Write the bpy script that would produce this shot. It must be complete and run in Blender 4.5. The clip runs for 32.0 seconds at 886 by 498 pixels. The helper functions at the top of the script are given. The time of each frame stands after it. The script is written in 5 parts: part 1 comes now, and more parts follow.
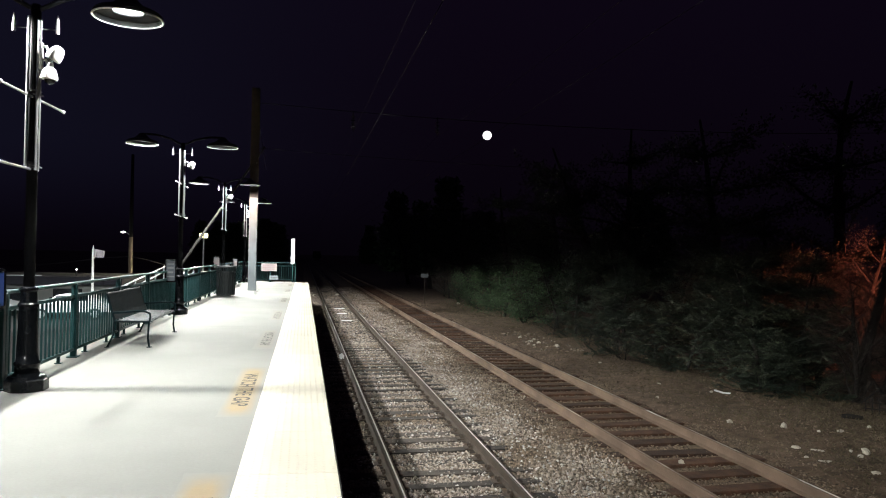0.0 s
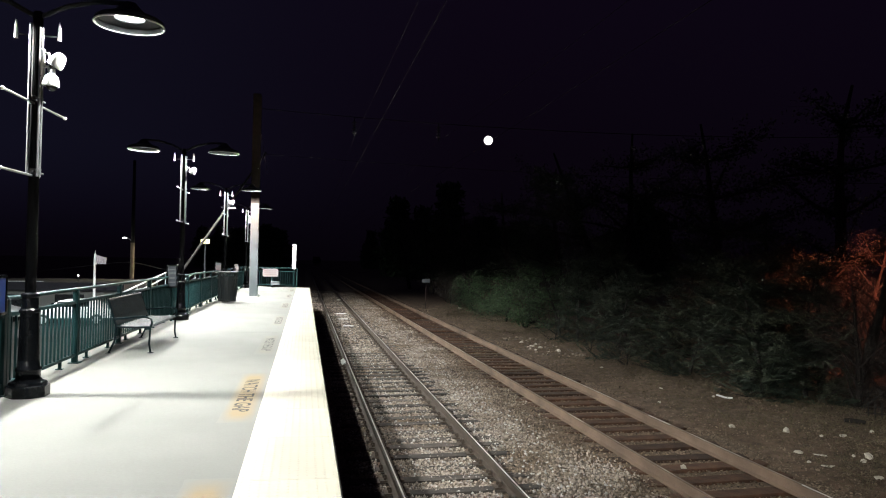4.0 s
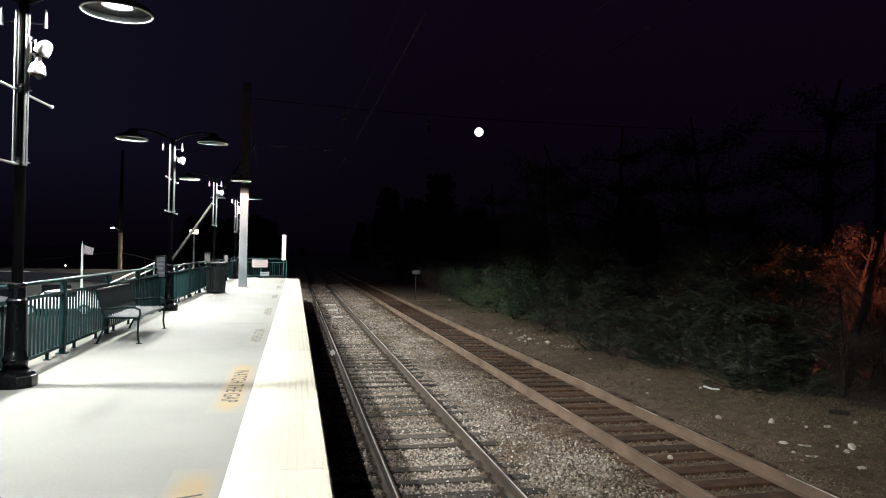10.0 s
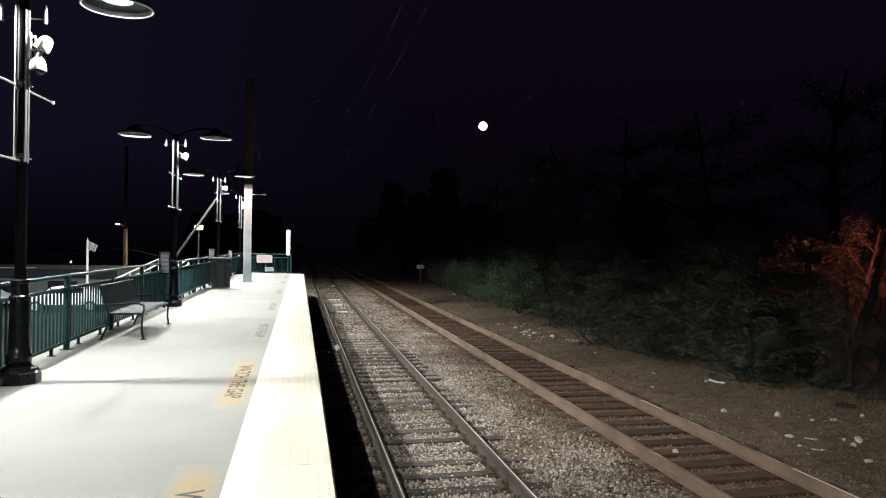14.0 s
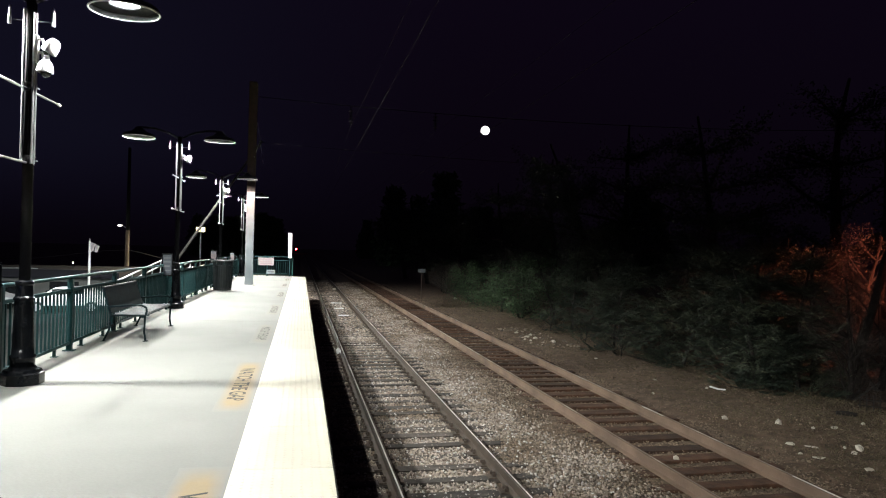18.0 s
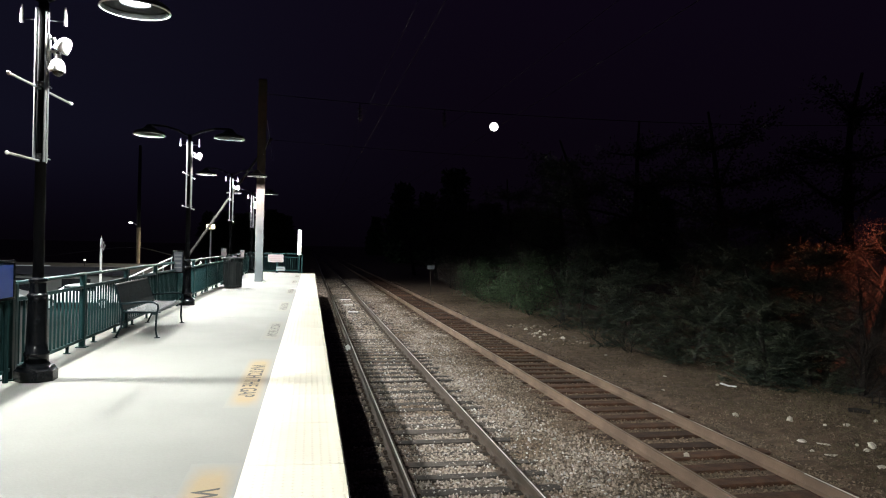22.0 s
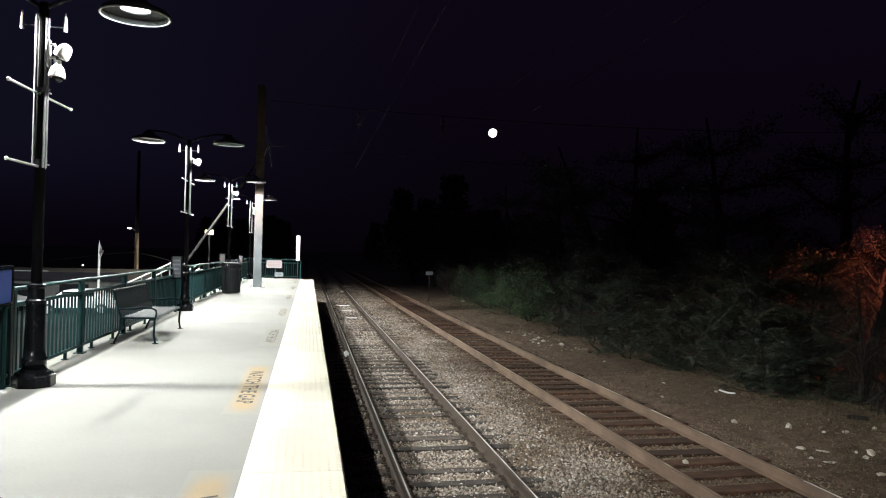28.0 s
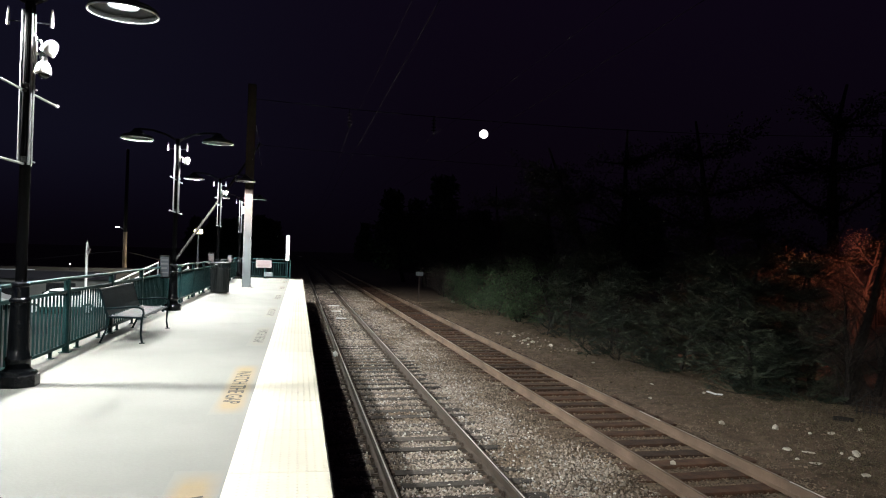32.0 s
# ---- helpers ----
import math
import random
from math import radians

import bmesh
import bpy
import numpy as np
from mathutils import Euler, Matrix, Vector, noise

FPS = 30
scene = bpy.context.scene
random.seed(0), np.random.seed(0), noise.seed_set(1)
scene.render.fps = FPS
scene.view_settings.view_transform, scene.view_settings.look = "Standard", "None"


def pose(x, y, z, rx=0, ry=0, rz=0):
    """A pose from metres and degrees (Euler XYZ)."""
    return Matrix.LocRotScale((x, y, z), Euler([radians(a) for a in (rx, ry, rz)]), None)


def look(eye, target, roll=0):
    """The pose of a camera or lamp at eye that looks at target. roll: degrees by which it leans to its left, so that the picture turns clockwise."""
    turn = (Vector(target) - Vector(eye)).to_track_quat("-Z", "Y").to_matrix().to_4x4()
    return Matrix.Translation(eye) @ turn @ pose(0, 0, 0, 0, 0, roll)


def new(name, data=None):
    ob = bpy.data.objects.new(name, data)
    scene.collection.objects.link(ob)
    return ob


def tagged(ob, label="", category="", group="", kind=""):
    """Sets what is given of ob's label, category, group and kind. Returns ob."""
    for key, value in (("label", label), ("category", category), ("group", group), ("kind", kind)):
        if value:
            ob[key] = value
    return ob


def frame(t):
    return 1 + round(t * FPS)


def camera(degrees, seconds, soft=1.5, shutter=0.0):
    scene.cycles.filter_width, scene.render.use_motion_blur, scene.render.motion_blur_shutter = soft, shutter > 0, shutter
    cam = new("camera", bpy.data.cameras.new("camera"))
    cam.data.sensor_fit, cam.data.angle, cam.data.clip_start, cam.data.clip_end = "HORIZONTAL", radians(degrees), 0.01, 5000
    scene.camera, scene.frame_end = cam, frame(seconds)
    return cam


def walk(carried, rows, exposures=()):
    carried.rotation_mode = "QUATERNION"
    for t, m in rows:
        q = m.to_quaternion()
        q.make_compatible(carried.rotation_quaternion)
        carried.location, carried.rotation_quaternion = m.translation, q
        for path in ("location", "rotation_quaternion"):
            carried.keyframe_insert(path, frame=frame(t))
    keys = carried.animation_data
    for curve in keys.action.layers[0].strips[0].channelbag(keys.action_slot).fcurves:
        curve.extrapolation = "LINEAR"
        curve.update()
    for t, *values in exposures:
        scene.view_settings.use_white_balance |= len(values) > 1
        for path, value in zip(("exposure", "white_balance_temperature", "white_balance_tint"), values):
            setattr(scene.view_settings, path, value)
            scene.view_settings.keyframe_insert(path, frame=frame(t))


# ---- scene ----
cam = camera(67.4, 32.0, soft=1.05)

PATH = [
    (0, (-0.052, -0.482, 1.648), (0.358, 1.475, 1.671), 1.1),
    (0.5, (-0.04, -0.486, 1.648), (0.364, 1.473, 1.67), 1.0),
    (1, (-0.046, -0.482, 1.647), (0.36, 1.476, 1.668), 1.5),
    (1.5, (-0.048, -0.489, 1.651), (0.353, 1.47, 1.676), 1.5),
    (2, (-0.054, -0.49, 1.651), (0.361, 1.466, 1.678), 1.3),
    (2.5, (-0.05, -0.486, 1.647), (0.371, 1.469, 1.68), 0.9),
    (3, (-0.041, -0.487, 1.646), (0.377, 1.469, 1.686), 1.0),
    (3.5, (-0.045, -0.487, 1.649), (0.356, 1.472, 1.687), 0.9),
    (5.5, (-0.044, -0.49, 1.65), (0.389, 1.462, 1.687), 1.2),
    (6, (-0.037, -0.498, 1.65), (0.39, 1.456, 1.69), 0.9),
    (6.5, (-0.048, -0.497, 1.658), (0.368, 1.459, 1.698), 0.9),
    (7, (-0.04, -0.487, 1.654), (0.385, 1.467, 1.686), 0.8),
    (7.5, (-0.038, -0.49, 1.656), (0.382, 1.466, 1.685), 0.4),
    (8, (-0.04, -0.485, 1.651), (0.388, 1.469, 1.677), 0.4),
    (8.5, (-0.043, -0.498, 1.649), (0.379, 1.456, 1.676), 0.5),
    (9, (-0.056, -0.51, 1.656), (0.364, 1.446, 1.687), 0.8),
    (9.5, (-0.055, -0.505, 1.654), (0.38, 1.447, 1.673), 1.1),
    (10, (-0.046, -0.496, 1.649), (0.389, 1.456, 1.662), 1.2),
    (10.5, (-0.037, -0.489, 1.647), (0.384, 1.467, 1.665), 1.1),
    (11, (-0.035, -0.482, 1.649), (0.381, 1.475, 1.661), 1.0),
    (11.5, (-0.024, -0.469, 1.648), (0.384, 1.489, 1.662), 0.9),
    (12, (-0.028, -0.473, 1.65), (0.379, 1.485, 1.663), 1.1),
    (12.5, (-0.037, -0.476, 1.649), (0.375, 1.481, 1.657), 1.0),
    (13, (-0.026, -0.483, 1.652), (0.395, 1.472, 1.665), 0.8),
    (13.5, (-0.013, -0.47, 1.647), (0.419, 1.483, 1.64), 0.7),
    (14, (-0.018, -0.463, 1.647), (0.404, 1.493, 1.643), 0.9),
    (14.5, (-0.031, -0.457, 1.647), (0.38, 1.501, 1.637), 0.8),
    (16.5, (-0.049, -0.469, 1.65), (0.363, 1.488, 1.656), 1.4),
    (17, (-0.044, -0.475, 1.653), (0.377, 1.48, 1.661), 1.2),
    (17.5, (-0.043, -0.48, 1.661), (0.372, 1.477, 1.67), 1.4),
    (18, (-0.043, -0.486, 1.657), (0.375, 1.47, 1.665), 1.4),
    (18.5, (-0.047, -0.488, 1.658), (0.372, 1.467, 1.663), 1.5),
    (19, (-0.045, -0.478, 1.66), (0.373, 1.478, 1.661), 1.3),
    (19.5, (-0.045, -0.489, 1.658), (0.369, 1.468, 1.663), 1.2),
    (20, (-0.038, -0.48, 1.658), (0.371, 1.478, 1.655), 1.1),
    (20.5, (-0.039, -0.475, 1.654), (0.357, 1.486, 1.648), 0.9),
    (21, (-0.039, -0.478, 1.655), (0.364, 1.481, 1.651), 0.9),
    (21.5, (-0.05, -0.491, 1.666), (0.343, 1.47, 1.667), 1.1),
    (22, (-0.052, -0.488, 1.661), (0.34, 1.473, 1.658), 1.3),
    (22.5, (-0.055, -0.485, 1.66), (0.328, 1.478, 1.652), 1.1),
    (23, (-0.051, -0.474, 1.663), (0.334, 1.488, 1.652), 1.1),
    (23.5, (-0.049, -0.479, 1.662), (0.329, 1.485, 1.643), 0.9),
    (24, (-0.052, -0.466, 1.66), (0.329, 1.497, 1.639), 0.9),
    (24.5, (-0.049, -0.476, 1.658), (0.342, 1.485, 1.634), 0.9),
    (25, (-0.056, -0.478, 1.665), (0.327, 1.485, 1.644), 1.1),
    (25.5, (-0.051, -0.488, 1.663), (0.341, 1.473, 1.648), 1.3),
    (27.5, (-0.054, -0.473, 1.661), (0.341, 1.487, 1.681), 1.2),
    (28, (-0.058, -0.488, 1.665), (0.338, 1.473, 1.68), 1.4),
    (28.5, (-0.055, -0.489, 1.664), (0.344, 1.471, 1.681), 1.2),
    (29, (-0.052, -0.492, 1.668), (0.342, 1.469, 1.682), 0.8),
    (29.5, (-0.049, -0.494, 1.663), (0.374, 1.461, 1.678), 1.1),
    (30, (-0.034, -0.488, 1.654), (0.396, 1.465, 1.661), 0.8),
    (30.5, (-0.043, -0.477, 1.656), (0.384, 1.477, 1.667), 1.3),
    (31, (-0.04, -0.471, 1.655), (0.389, 1.483, 1.665), 1.3),
    (31.5, (-0.038, -0.471, 1.657), (0.387, 1.483, 1.673), 1.6),
    (32, (-0.04, -0.479, 1.661), (0.384, 1.476, 1.679), 1.7),
]
walk(cam, [(t, look(eye, target, roll)) for t, eye, target, roll in PATH])

# ---- light ----
world = bpy.data.worlds.new("night_sky")
scene.world = world
world.use_nodes = True
wn = world.node_tree
wbg = wn.nodes["Background"]
wtc = wn.nodes.new("ShaderNodeTexCoord")
wsep = wn.nodes.new("ShaderNodeSeparateXYZ")
wramp = wn.nodes.new("ShaderNodeValToRGB")
wn.links.new(wtc.outputs["Generated"], wsep.inputs[0])
wn.links.new(wsep.outputs["Z"], wramp.inputs[0])
# sky colour lightened on the car park side, standing in for lamp glare
wside = wn.nodes.new("ShaderNodeMapRange")
wside.interpolation_type = "SMOOTHSTEP"
wside.inputs["From Min"].default_value = 0.30
wside.inputs["From Max"].default_value = -0.50
wn.links.new(wsep.outputs["X"], wside.inputs["Value"])
wmix = wn.nodes.new("ShaderNodeMix")
wmix.data_type = "RGBA"
wmix.inputs["B"].default_value = (0.0050, 0.0048, 0.0118, 1)
wlow = wn.nodes.new("ShaderNodeMapRange")
wlow.interpolation_type = "SMOOTHSTEP"
wlow.inputs["From Min"].default_value = -0.01
wlow.inputs["From Max"].default_value = 0.16
wn.links.new(wsep.outputs["Z"], wlow.inputs["Value"])
wfac = wn.nodes.new("ShaderNodeMath")
wfac.operation = "MULTIPLY"
wn.links.new(wside.outputs[0], wfac.inputs[0])
wn.links.new(wlow.outputs[0], wfac.inputs[1])
wn.links.new(wfac.outputs[0], wmix.inputs["Factor"])
wn.links.new(wramp.outputs[0], wmix.inputs["A"])
wn.links.new(wmix.outputs["Result"], wbg.inputs[0])
wramp.color_ramp.elements[0].position = 0.0
wramp.color_ramp.elements[0].color = (0.0016, 0.0009, 0.0024, 1)
wramp.color_ramp.elements[1].position = 0.45
wramp.color_ramp.elements[1].color = (0.0040, 0.0021, 0.0070, 1)
mid = wramp.color_ramp.elements.new(0.14)
mid.color = (0.0026, 0.0013, 0.0038, 1)
wbg.inputs[1].default_value = 1.0

LAMP_POWER = 3280.0
ARM = 0.97
LAMP_COLOUR = (0.985, 1.0, 0.955)


# ---- materials ----
def mat(name, base, rough=0.7, metal=0.0, vary=0.25, scale=6.0, fine=60.0, bump=0.15, second=None, rnd=0.0, spec=0.5, island=False):
    m = bpy.data.materials.new(name)
    m.use_nodes = True
    nt = m.node_tree
    n, l = nt.nodes, nt.links
    b = n["Principled BSDF"]
    tc = n.new("ShaderNodeTexCoord")
    n1 = n.new("ShaderNodeTexNoise")
    n1.inputs["Scale"].default_value = scale
    n1.inputs["Detail"].default_value = 5
    n2 = n.new("ShaderNodeTexNoise")
    n2.inputs["Scale"].default_value = fine
    n2.inputs["Detail"].default_value = 3
    l.new(tc.outputs["Object"], n1.inputs["Vector"])
    l.new(tc.outputs["Object"], n2.inputs["Vector"])
    r = n.new("ShaderNodeValToRGB")
    dark = second if second else tuple(c * (1 - vary) for c in base)
    light = tuple(min(1, c * (1 + vary * 0.6)) for c in base)
    r.color_ramp.elements[0].position = 0.32
    r.color_ramp.elements[0].color = (*dark, 1)
    r.color_ramp.elements[1].position = 0.68
    r.color_ramp.elements[1].color = (*light, 1)
    l.new(n1.outputs["Fac"], r.inputs[0])
    mx = n.new("ShaderNodeMix")
    mx.data_type = "RGBA"
    mx.blend_type = "OVERLAY"
    mx.inputs["Factor"].default_value = min(0.8, vary)
    l.new(r.outputs[0], mx.inputs["A"])
    out = mx.outputs["Result"]
    bw = n.new("ShaderNodeRGBToBW")
    l.new(n2.outputs["Color"], bw.inputs[0])
    l.new(bw.outputs[0], mx.inputs["B"])
    if rnd > 0:
        if island:
            src = n.new("ShaderNodeNewGeometry").outputs["Random Per Island"]
        else:
            src = n.new("ShaderNodeObjectInfo").outputs["Random"]
        mr = n.new("ShaderNodeMapRange")
        mr.inputs["To Min"].default_value = 1 - rnd
        mr.inputs["To Max"].default_value = 1 + rnd
        l.new(src, mr.inputs["Value"])
        mul = n.new("ShaderNodeVectorMath")
        mul.operation = "SCALE"
        l.new(out, mul.inputs[0])
        l.new(mr.outputs[0], mul.inputs["Scale"])
        out = mul.outputs[0]
    l.new(out, b.inputs["Base Color"])
    b.inputs["Roughness"].default_value = rough
    b.inputs["Metallic"].default_value = metal
    b.inputs["Specular IOR Level"].default_value = spec
    if bump:
        bp = n.new("ShaderNodeBump")
        bp.inputs["Strength"].default_value = bump
        bp.inputs["Distance"].default_value = 0.01
        l.new(n2.outputs["Fac"], bp.inputs["Height"])
        l.new(bp.outputs[0], b.inputs["Normal"])
    return m


def glow(name, colour, strength):
    m = bpy.data.materials.new(name)
    m.use_nodes = True
    b = m.node_tree.nodes["Principled BSDF"]
    b.inputs["Base Color"].default_value = (*colour, 1)
    b.inputs["Emission Color"].default_value = (*colour, 1)
    b.inputs["Emission Strength"].default_value = strength
    return m


CONCRETE = mat("pale_concrete", (0.182, 0.184, 0.171), 0.85, 0, 0.10, 0.7, 45, 0.12)
CONCRETE_OLD = mat("weathered_concrete", (0.30, 0.29, 0.27), 0.9, 0, 0.3, 1.5, 40, 0.3)
TACTILE = mat("faded_yellow_tactile", (0.52, 0.492, 0.405), 0.6, 0, 0.10, 1.2, 50, 0.08, rnd=0.06)
YELLOW_PAINT = mat("worn_yellow_paint", (0.232, 0.172, 0.086), 0.8, 0, 0.10, 2.0, 60, 0.1, second=(0.220, 0.168, 0.094))


def blend(m, fac, under):
    """Mixes a material's colour with a second colour, by a factor."""
    nt = m.node_tree
    b = nt.nodes["Principled BSDF"]
    mx = nt.nodes.new("ShaderNodeMix")
    mx.data_type = "RGBA"
    mx.inputs["A"].default_value = (*under, 1)
    nt.links.new(b.inputs["Base Color"].links[0].from_socket, mx.inputs["B"])
    nt.links.new(fac, mx.inputs["Factor"])
    nt.links.new(mx.outputs["Result"], b.inputs["Base Color"])


def fade_edges(m, half_x, y0, y1, soft):
    """Paint mixed into the concrete colour towards its edges: wear, with lens bloom painted in."""
    nt = m.node_tree
    n, l = nt.nodes, nt.links
    tc = n.new("ShaderNodeTexCoord")
    sp = n.new("ShaderNodeSeparateXYZ")
    l.new(tc.outputs["Object"], sp.inputs[0])

    def edge(sock, centre, half):
        a = n.new("ShaderNodeMath")
        a.operation = "SUBTRACT"
        l.new(sock, a.inputs[0])
        a.inputs[1].default_value = centre
        b = n.new("ShaderNodeMath")
        b.operation = "ABSOLUTE"
        l.new(a.outputs[0], b.inputs[0])
        c = n.new("ShaderNodeMapRange")
        c.inputs["From Min"].default_value = half
        c.inputs["From Max"].default_value = half - min(half, soft * (1 if half < 1 else 3))
        l.new(b.outputs[0], c.inputs["Value"])
        return c.outputs[0]

    ex, ey = edge(sp.outputs["X"], 0.0, half_x), edge(sp.outputs["Y"], (y0 + y1) / 2, (y1 - y0) / 2)
    mu = n.new("ShaderNodeMath")
    mu.operation = "MULTIPLY"
    l.new(ex, mu.inputs[0])
    l.new(ey, mu.inputs[1])
    nz = n.new("ShaderNodeTexNoise")
    nz.inputs["Scale"].default_value = 14.0
    nz.inputs["Detail"].default_value = 6
    l.new(tc.outputs["Object"], nz.inputs["Vector"])
    ad = n.new("ShaderNodeMath")
    ad.operation = "MULTIPLY_ADD"
    l.new(nz.outputs["Fac"], ad.inputs[0])
    ad.inputs[1].default_value = 0.25
    l.new(mu.outputs[0], ad.inputs[2])
    cl = n.new("ShaderNodeMapRange")
    cl.inputs["From Min"].default_value = 0.10
    cl.inputs["From Max"].default_value = 1.0
    l.new(ad.outputs[0], cl.inputs["Value"])
    blend(m, cl.outputs[0], (0.178, 0.180, 0.167))


def worn(m, scale, lo, hi, under):
    """Shows a second colour in noise spots, as where paint has flaked away."""
    nt = m.node_tree
    nz = nt.nodes.new("ShaderNodeTexNoise")
    nz.inputs["Scale"].default_value = scale
    nz.inputs["Detail"].default_value = 5
    nt.links.new(nt.nodes.new("ShaderNodeTexCoord").outputs["Object"], nz.inputs["Vector"])
    c = nt.nodes.new("ShaderNodeMapRange")
    c.inputs["From Min"].default_value = lo
    c.inputs["From Max"].default_value = hi
    nt.links.new(nz.outputs["Fac"], c.inputs["Value"])
    blend(m, c.outputs[0], under)


fade_edges(YELLOW_PAINT, 0.18, -1.47, 1.50, 0.13)
PALE_PAINT = mat("pale_cream_paint", (0.182, 0.172, 0.146), 0.85, 0, 0.1, 3.0, 60, 0.1, second=(0.177, 0.171, 0.150))
fade_edges(PALE_PAINT, 0.18, -1.47, 1.50, 0.12)
GREY_LETTER = mat("dark_grey_letters", (0.036, 0.034, 0.031), 0.8, 0, 0.3, 8, 60, 0.05)
worn(GREY_LETTER, 11.0, 0.34, 0.50, (0.179, 0.171, 0.148))
LETTER_PAINT = mat("black_letter_paint", (0.022, 0.02, 0.017), 0.8, 0, 0.3, 8, 60, 0.05)
worn(LETTER_PAINT, 16.0, 0.32, 0.41, (0.222, 0.179, 0.115))
JOINT = mat("dark_joint", (0.177, 0.179, 0.168), 0.9, 0, 0.2, 6, 50, 0.1)
BLACK_PAINT = mat("gloss_black_paint", (0.003, 0.0035, 0.0045), 0.25, 0.0, 0.3, 5, 90, 0.03, spec=0.14)
SHAFT_BLACK = mat("dull_black_shaft_paint", (0.0035, 0.0035, 0.0045), 0.75, 0.0, 0.3, 5, 90, 0.03, spec=0.05)
MATTE_BLACK = mat("matt_black_paint", (0.020, 0.020, 0.026), 0.7, 0.0, 0.3, 5, 90, 0.03, spec=0.10)
GREEN_PAINT = mat("dark_green_paint", (0.0072, 0.026, 0.0275), 0.5, 0.0, 0.25, 4, 80, 0.04, spec=0.12)
GALV = mat("galvanised_steel", (0.55, 0.57, 0.58), 0.38, 0.85, 0.2, 7, 90, 0.05)
CLAMP_STEEL = mat("dull_clamp_steel", (0.06, 0.062, 0.065), 0.5, 0.4, 0.3, 7, 90, 0.05)
WHITE_PAINT = mat("white_housing", (0.80, 0.81, 0.80), 0.4, 0, 0.06, 5, 80, 0.02)
COLUMN_PAINT = mat("pale_blue_grey_paint", (0.084, 0.098, 0.108), 0.5, 0.0, 0.12, 2.0, 60, 0.06)
def rust_and_falloff(m, z0, z1, under):
    """Browner towards the mast's top: rust, with lamplight falloff painted in."""
    nt = m.node_tree
    tc = nt.nodes.new("ShaderNodeTexCoord")
    sp = nt.nodes.new("ShaderNodeSeparateXYZ")
    nz = nt.nodes.new("ShaderNodeTexNoise")
    nz.inputs["Scale"].default_value = 5.0
    nt.links.new(tc.outputs["Object"], sp.inputs[0])
    nt.links.new(tc.outputs["Object"], nz.inputs["Vector"])
    ad = nt.nodes.new("ShaderNodeMath")
    ad.operation = "MULTIPLY_ADD"
    ad.inputs[1].default_value = 0.9
    nt.links.new(nz.outputs["Fac"], ad.inputs[0])
    nt.links.new(sp.outputs["Z"], ad.inputs[2])
    c = nt.nodes.new("ShaderNodeMapRange")
    c.inputs["From Min"].default_value = z1 + 0.45
    c.inputs["From Max"].default_value = z0 + 0.45
    nt.links.new(ad.outputs[0], c.inputs["Value"])
    blend(m, c.outputs[0], under)


rust_and_falloff(COLUMN_PAINT, 1.1, 3.7, (0.052, 0.032, 0.026))
RUST = mat("rusty_steel", (0.085, 0.060, 0.045), 0.8, 0.2, 0.4, 5, 60, 0.25, second=(0.05, 0.038, 0.03))
RAIL_SIDE = mat("rail_rust", (0.060, 0.042, 0.030), 0.7, 0.3, 0.25, 4, 90, 0.15)
RAIL_SIDE_RED = mat("rail_red_rust", (0.170, 0.113, 0.079), 0.8, 0.15, 0.35, 1.2, 70, 0.3)
RAIL_TOP = mat("polished_rail_head", (0.72, 0.69, 0.65), 0.35, 0.25, 0.12, 3, 100, 0.02)
RAIL_TOP_DULL = mat("dull_rail_head", (0.62, 0.56, 0.48), 0.35, 0.2, 0.2, 3, 90, 0.05)
# pale spots painted into the head colour as glints
worn(RAIL_TOP_DULL, 0.55, 0.50, 0.58, (0.19, 0.145, 0.11))
SLEEPER = mat("weathered_sleeper", (0.056, 0.046, 0.039), 0.9, 0, 0.5, 4, 30, 0.7, rnd=0.5)
SLEEPER_RED = mat("brown_sleeper", (0.066, 0.031, 0.017), 0.9, 0, 0.45, 4, 30, 0.7, rnd=0.45)
STONE = mat("grey_ballast_stone", (0.286, 0.245, 0.210), 0.9, 0, 0.30, 0.8, 60, 0.3, second=(0.160, 0.119, 0.084), rnd=0.75, island=True)
DIRT_STONE = mat("dusty_gravel", (0.165, 0.122, 0.086), 0.95, 0, 0.35, 0.8, 60, 0.3, rnd=0.65, island=True)
BRIGHT_STONE = mat("pale_grey_ballast_stone", (0.52, 0.49, 0.46), 0.9, 0, 0.2, 3, 60, 0.3, rnd=0.4, island=True)
STONE_PALE = mat("pale_stone", (0.58, 0.53, 0.45), 0.9, 0, 0.2, 9, 60, 0.3)
BALLAST = mat("ballast_bed", (0.150, 0.104, 0.070), 0.95, 0, 0.5, 5, 40, 0.9)
DIRT = mat("brown_dirt", (0.108, 0.070, 0.046), 0.95, 0, 0.75, 4.5, 34, 1.0, second=(0.066, 0.043, 0.028))
BARK = mat("dark_bark", (0.016, 0.012, 0.010), 0.95, 0, 0.4, 6, 35, 0.8)
PALE_BARK = mat("grey_brown_bark", (0.042, 0.036, 0.030), 0.95, 0, 0.4, 6, 35, 0.8)
LEAF = mat("green_leaf", (0.052, 0.092, 0.040), 0.75, 0, 0.7, 1.0, 30, 0.1, rnd=0.5, island=True)
CEDAR = mat("cedar_foliage", (0.062, 0.073, 0.045), 0.7, 0, 0.8, 1.1, 30, 0.1, second=(0.012, 0.022, 0.012), rnd=0.7, island=True)
# more of the dark green, standing in for lamp falloff and shaded gaps
for stop, place in zip(CEDAR.node_tree.nodes["Color Ramp"].color_ramp.elements, (0.44, 0.70)):
    stop.position = place
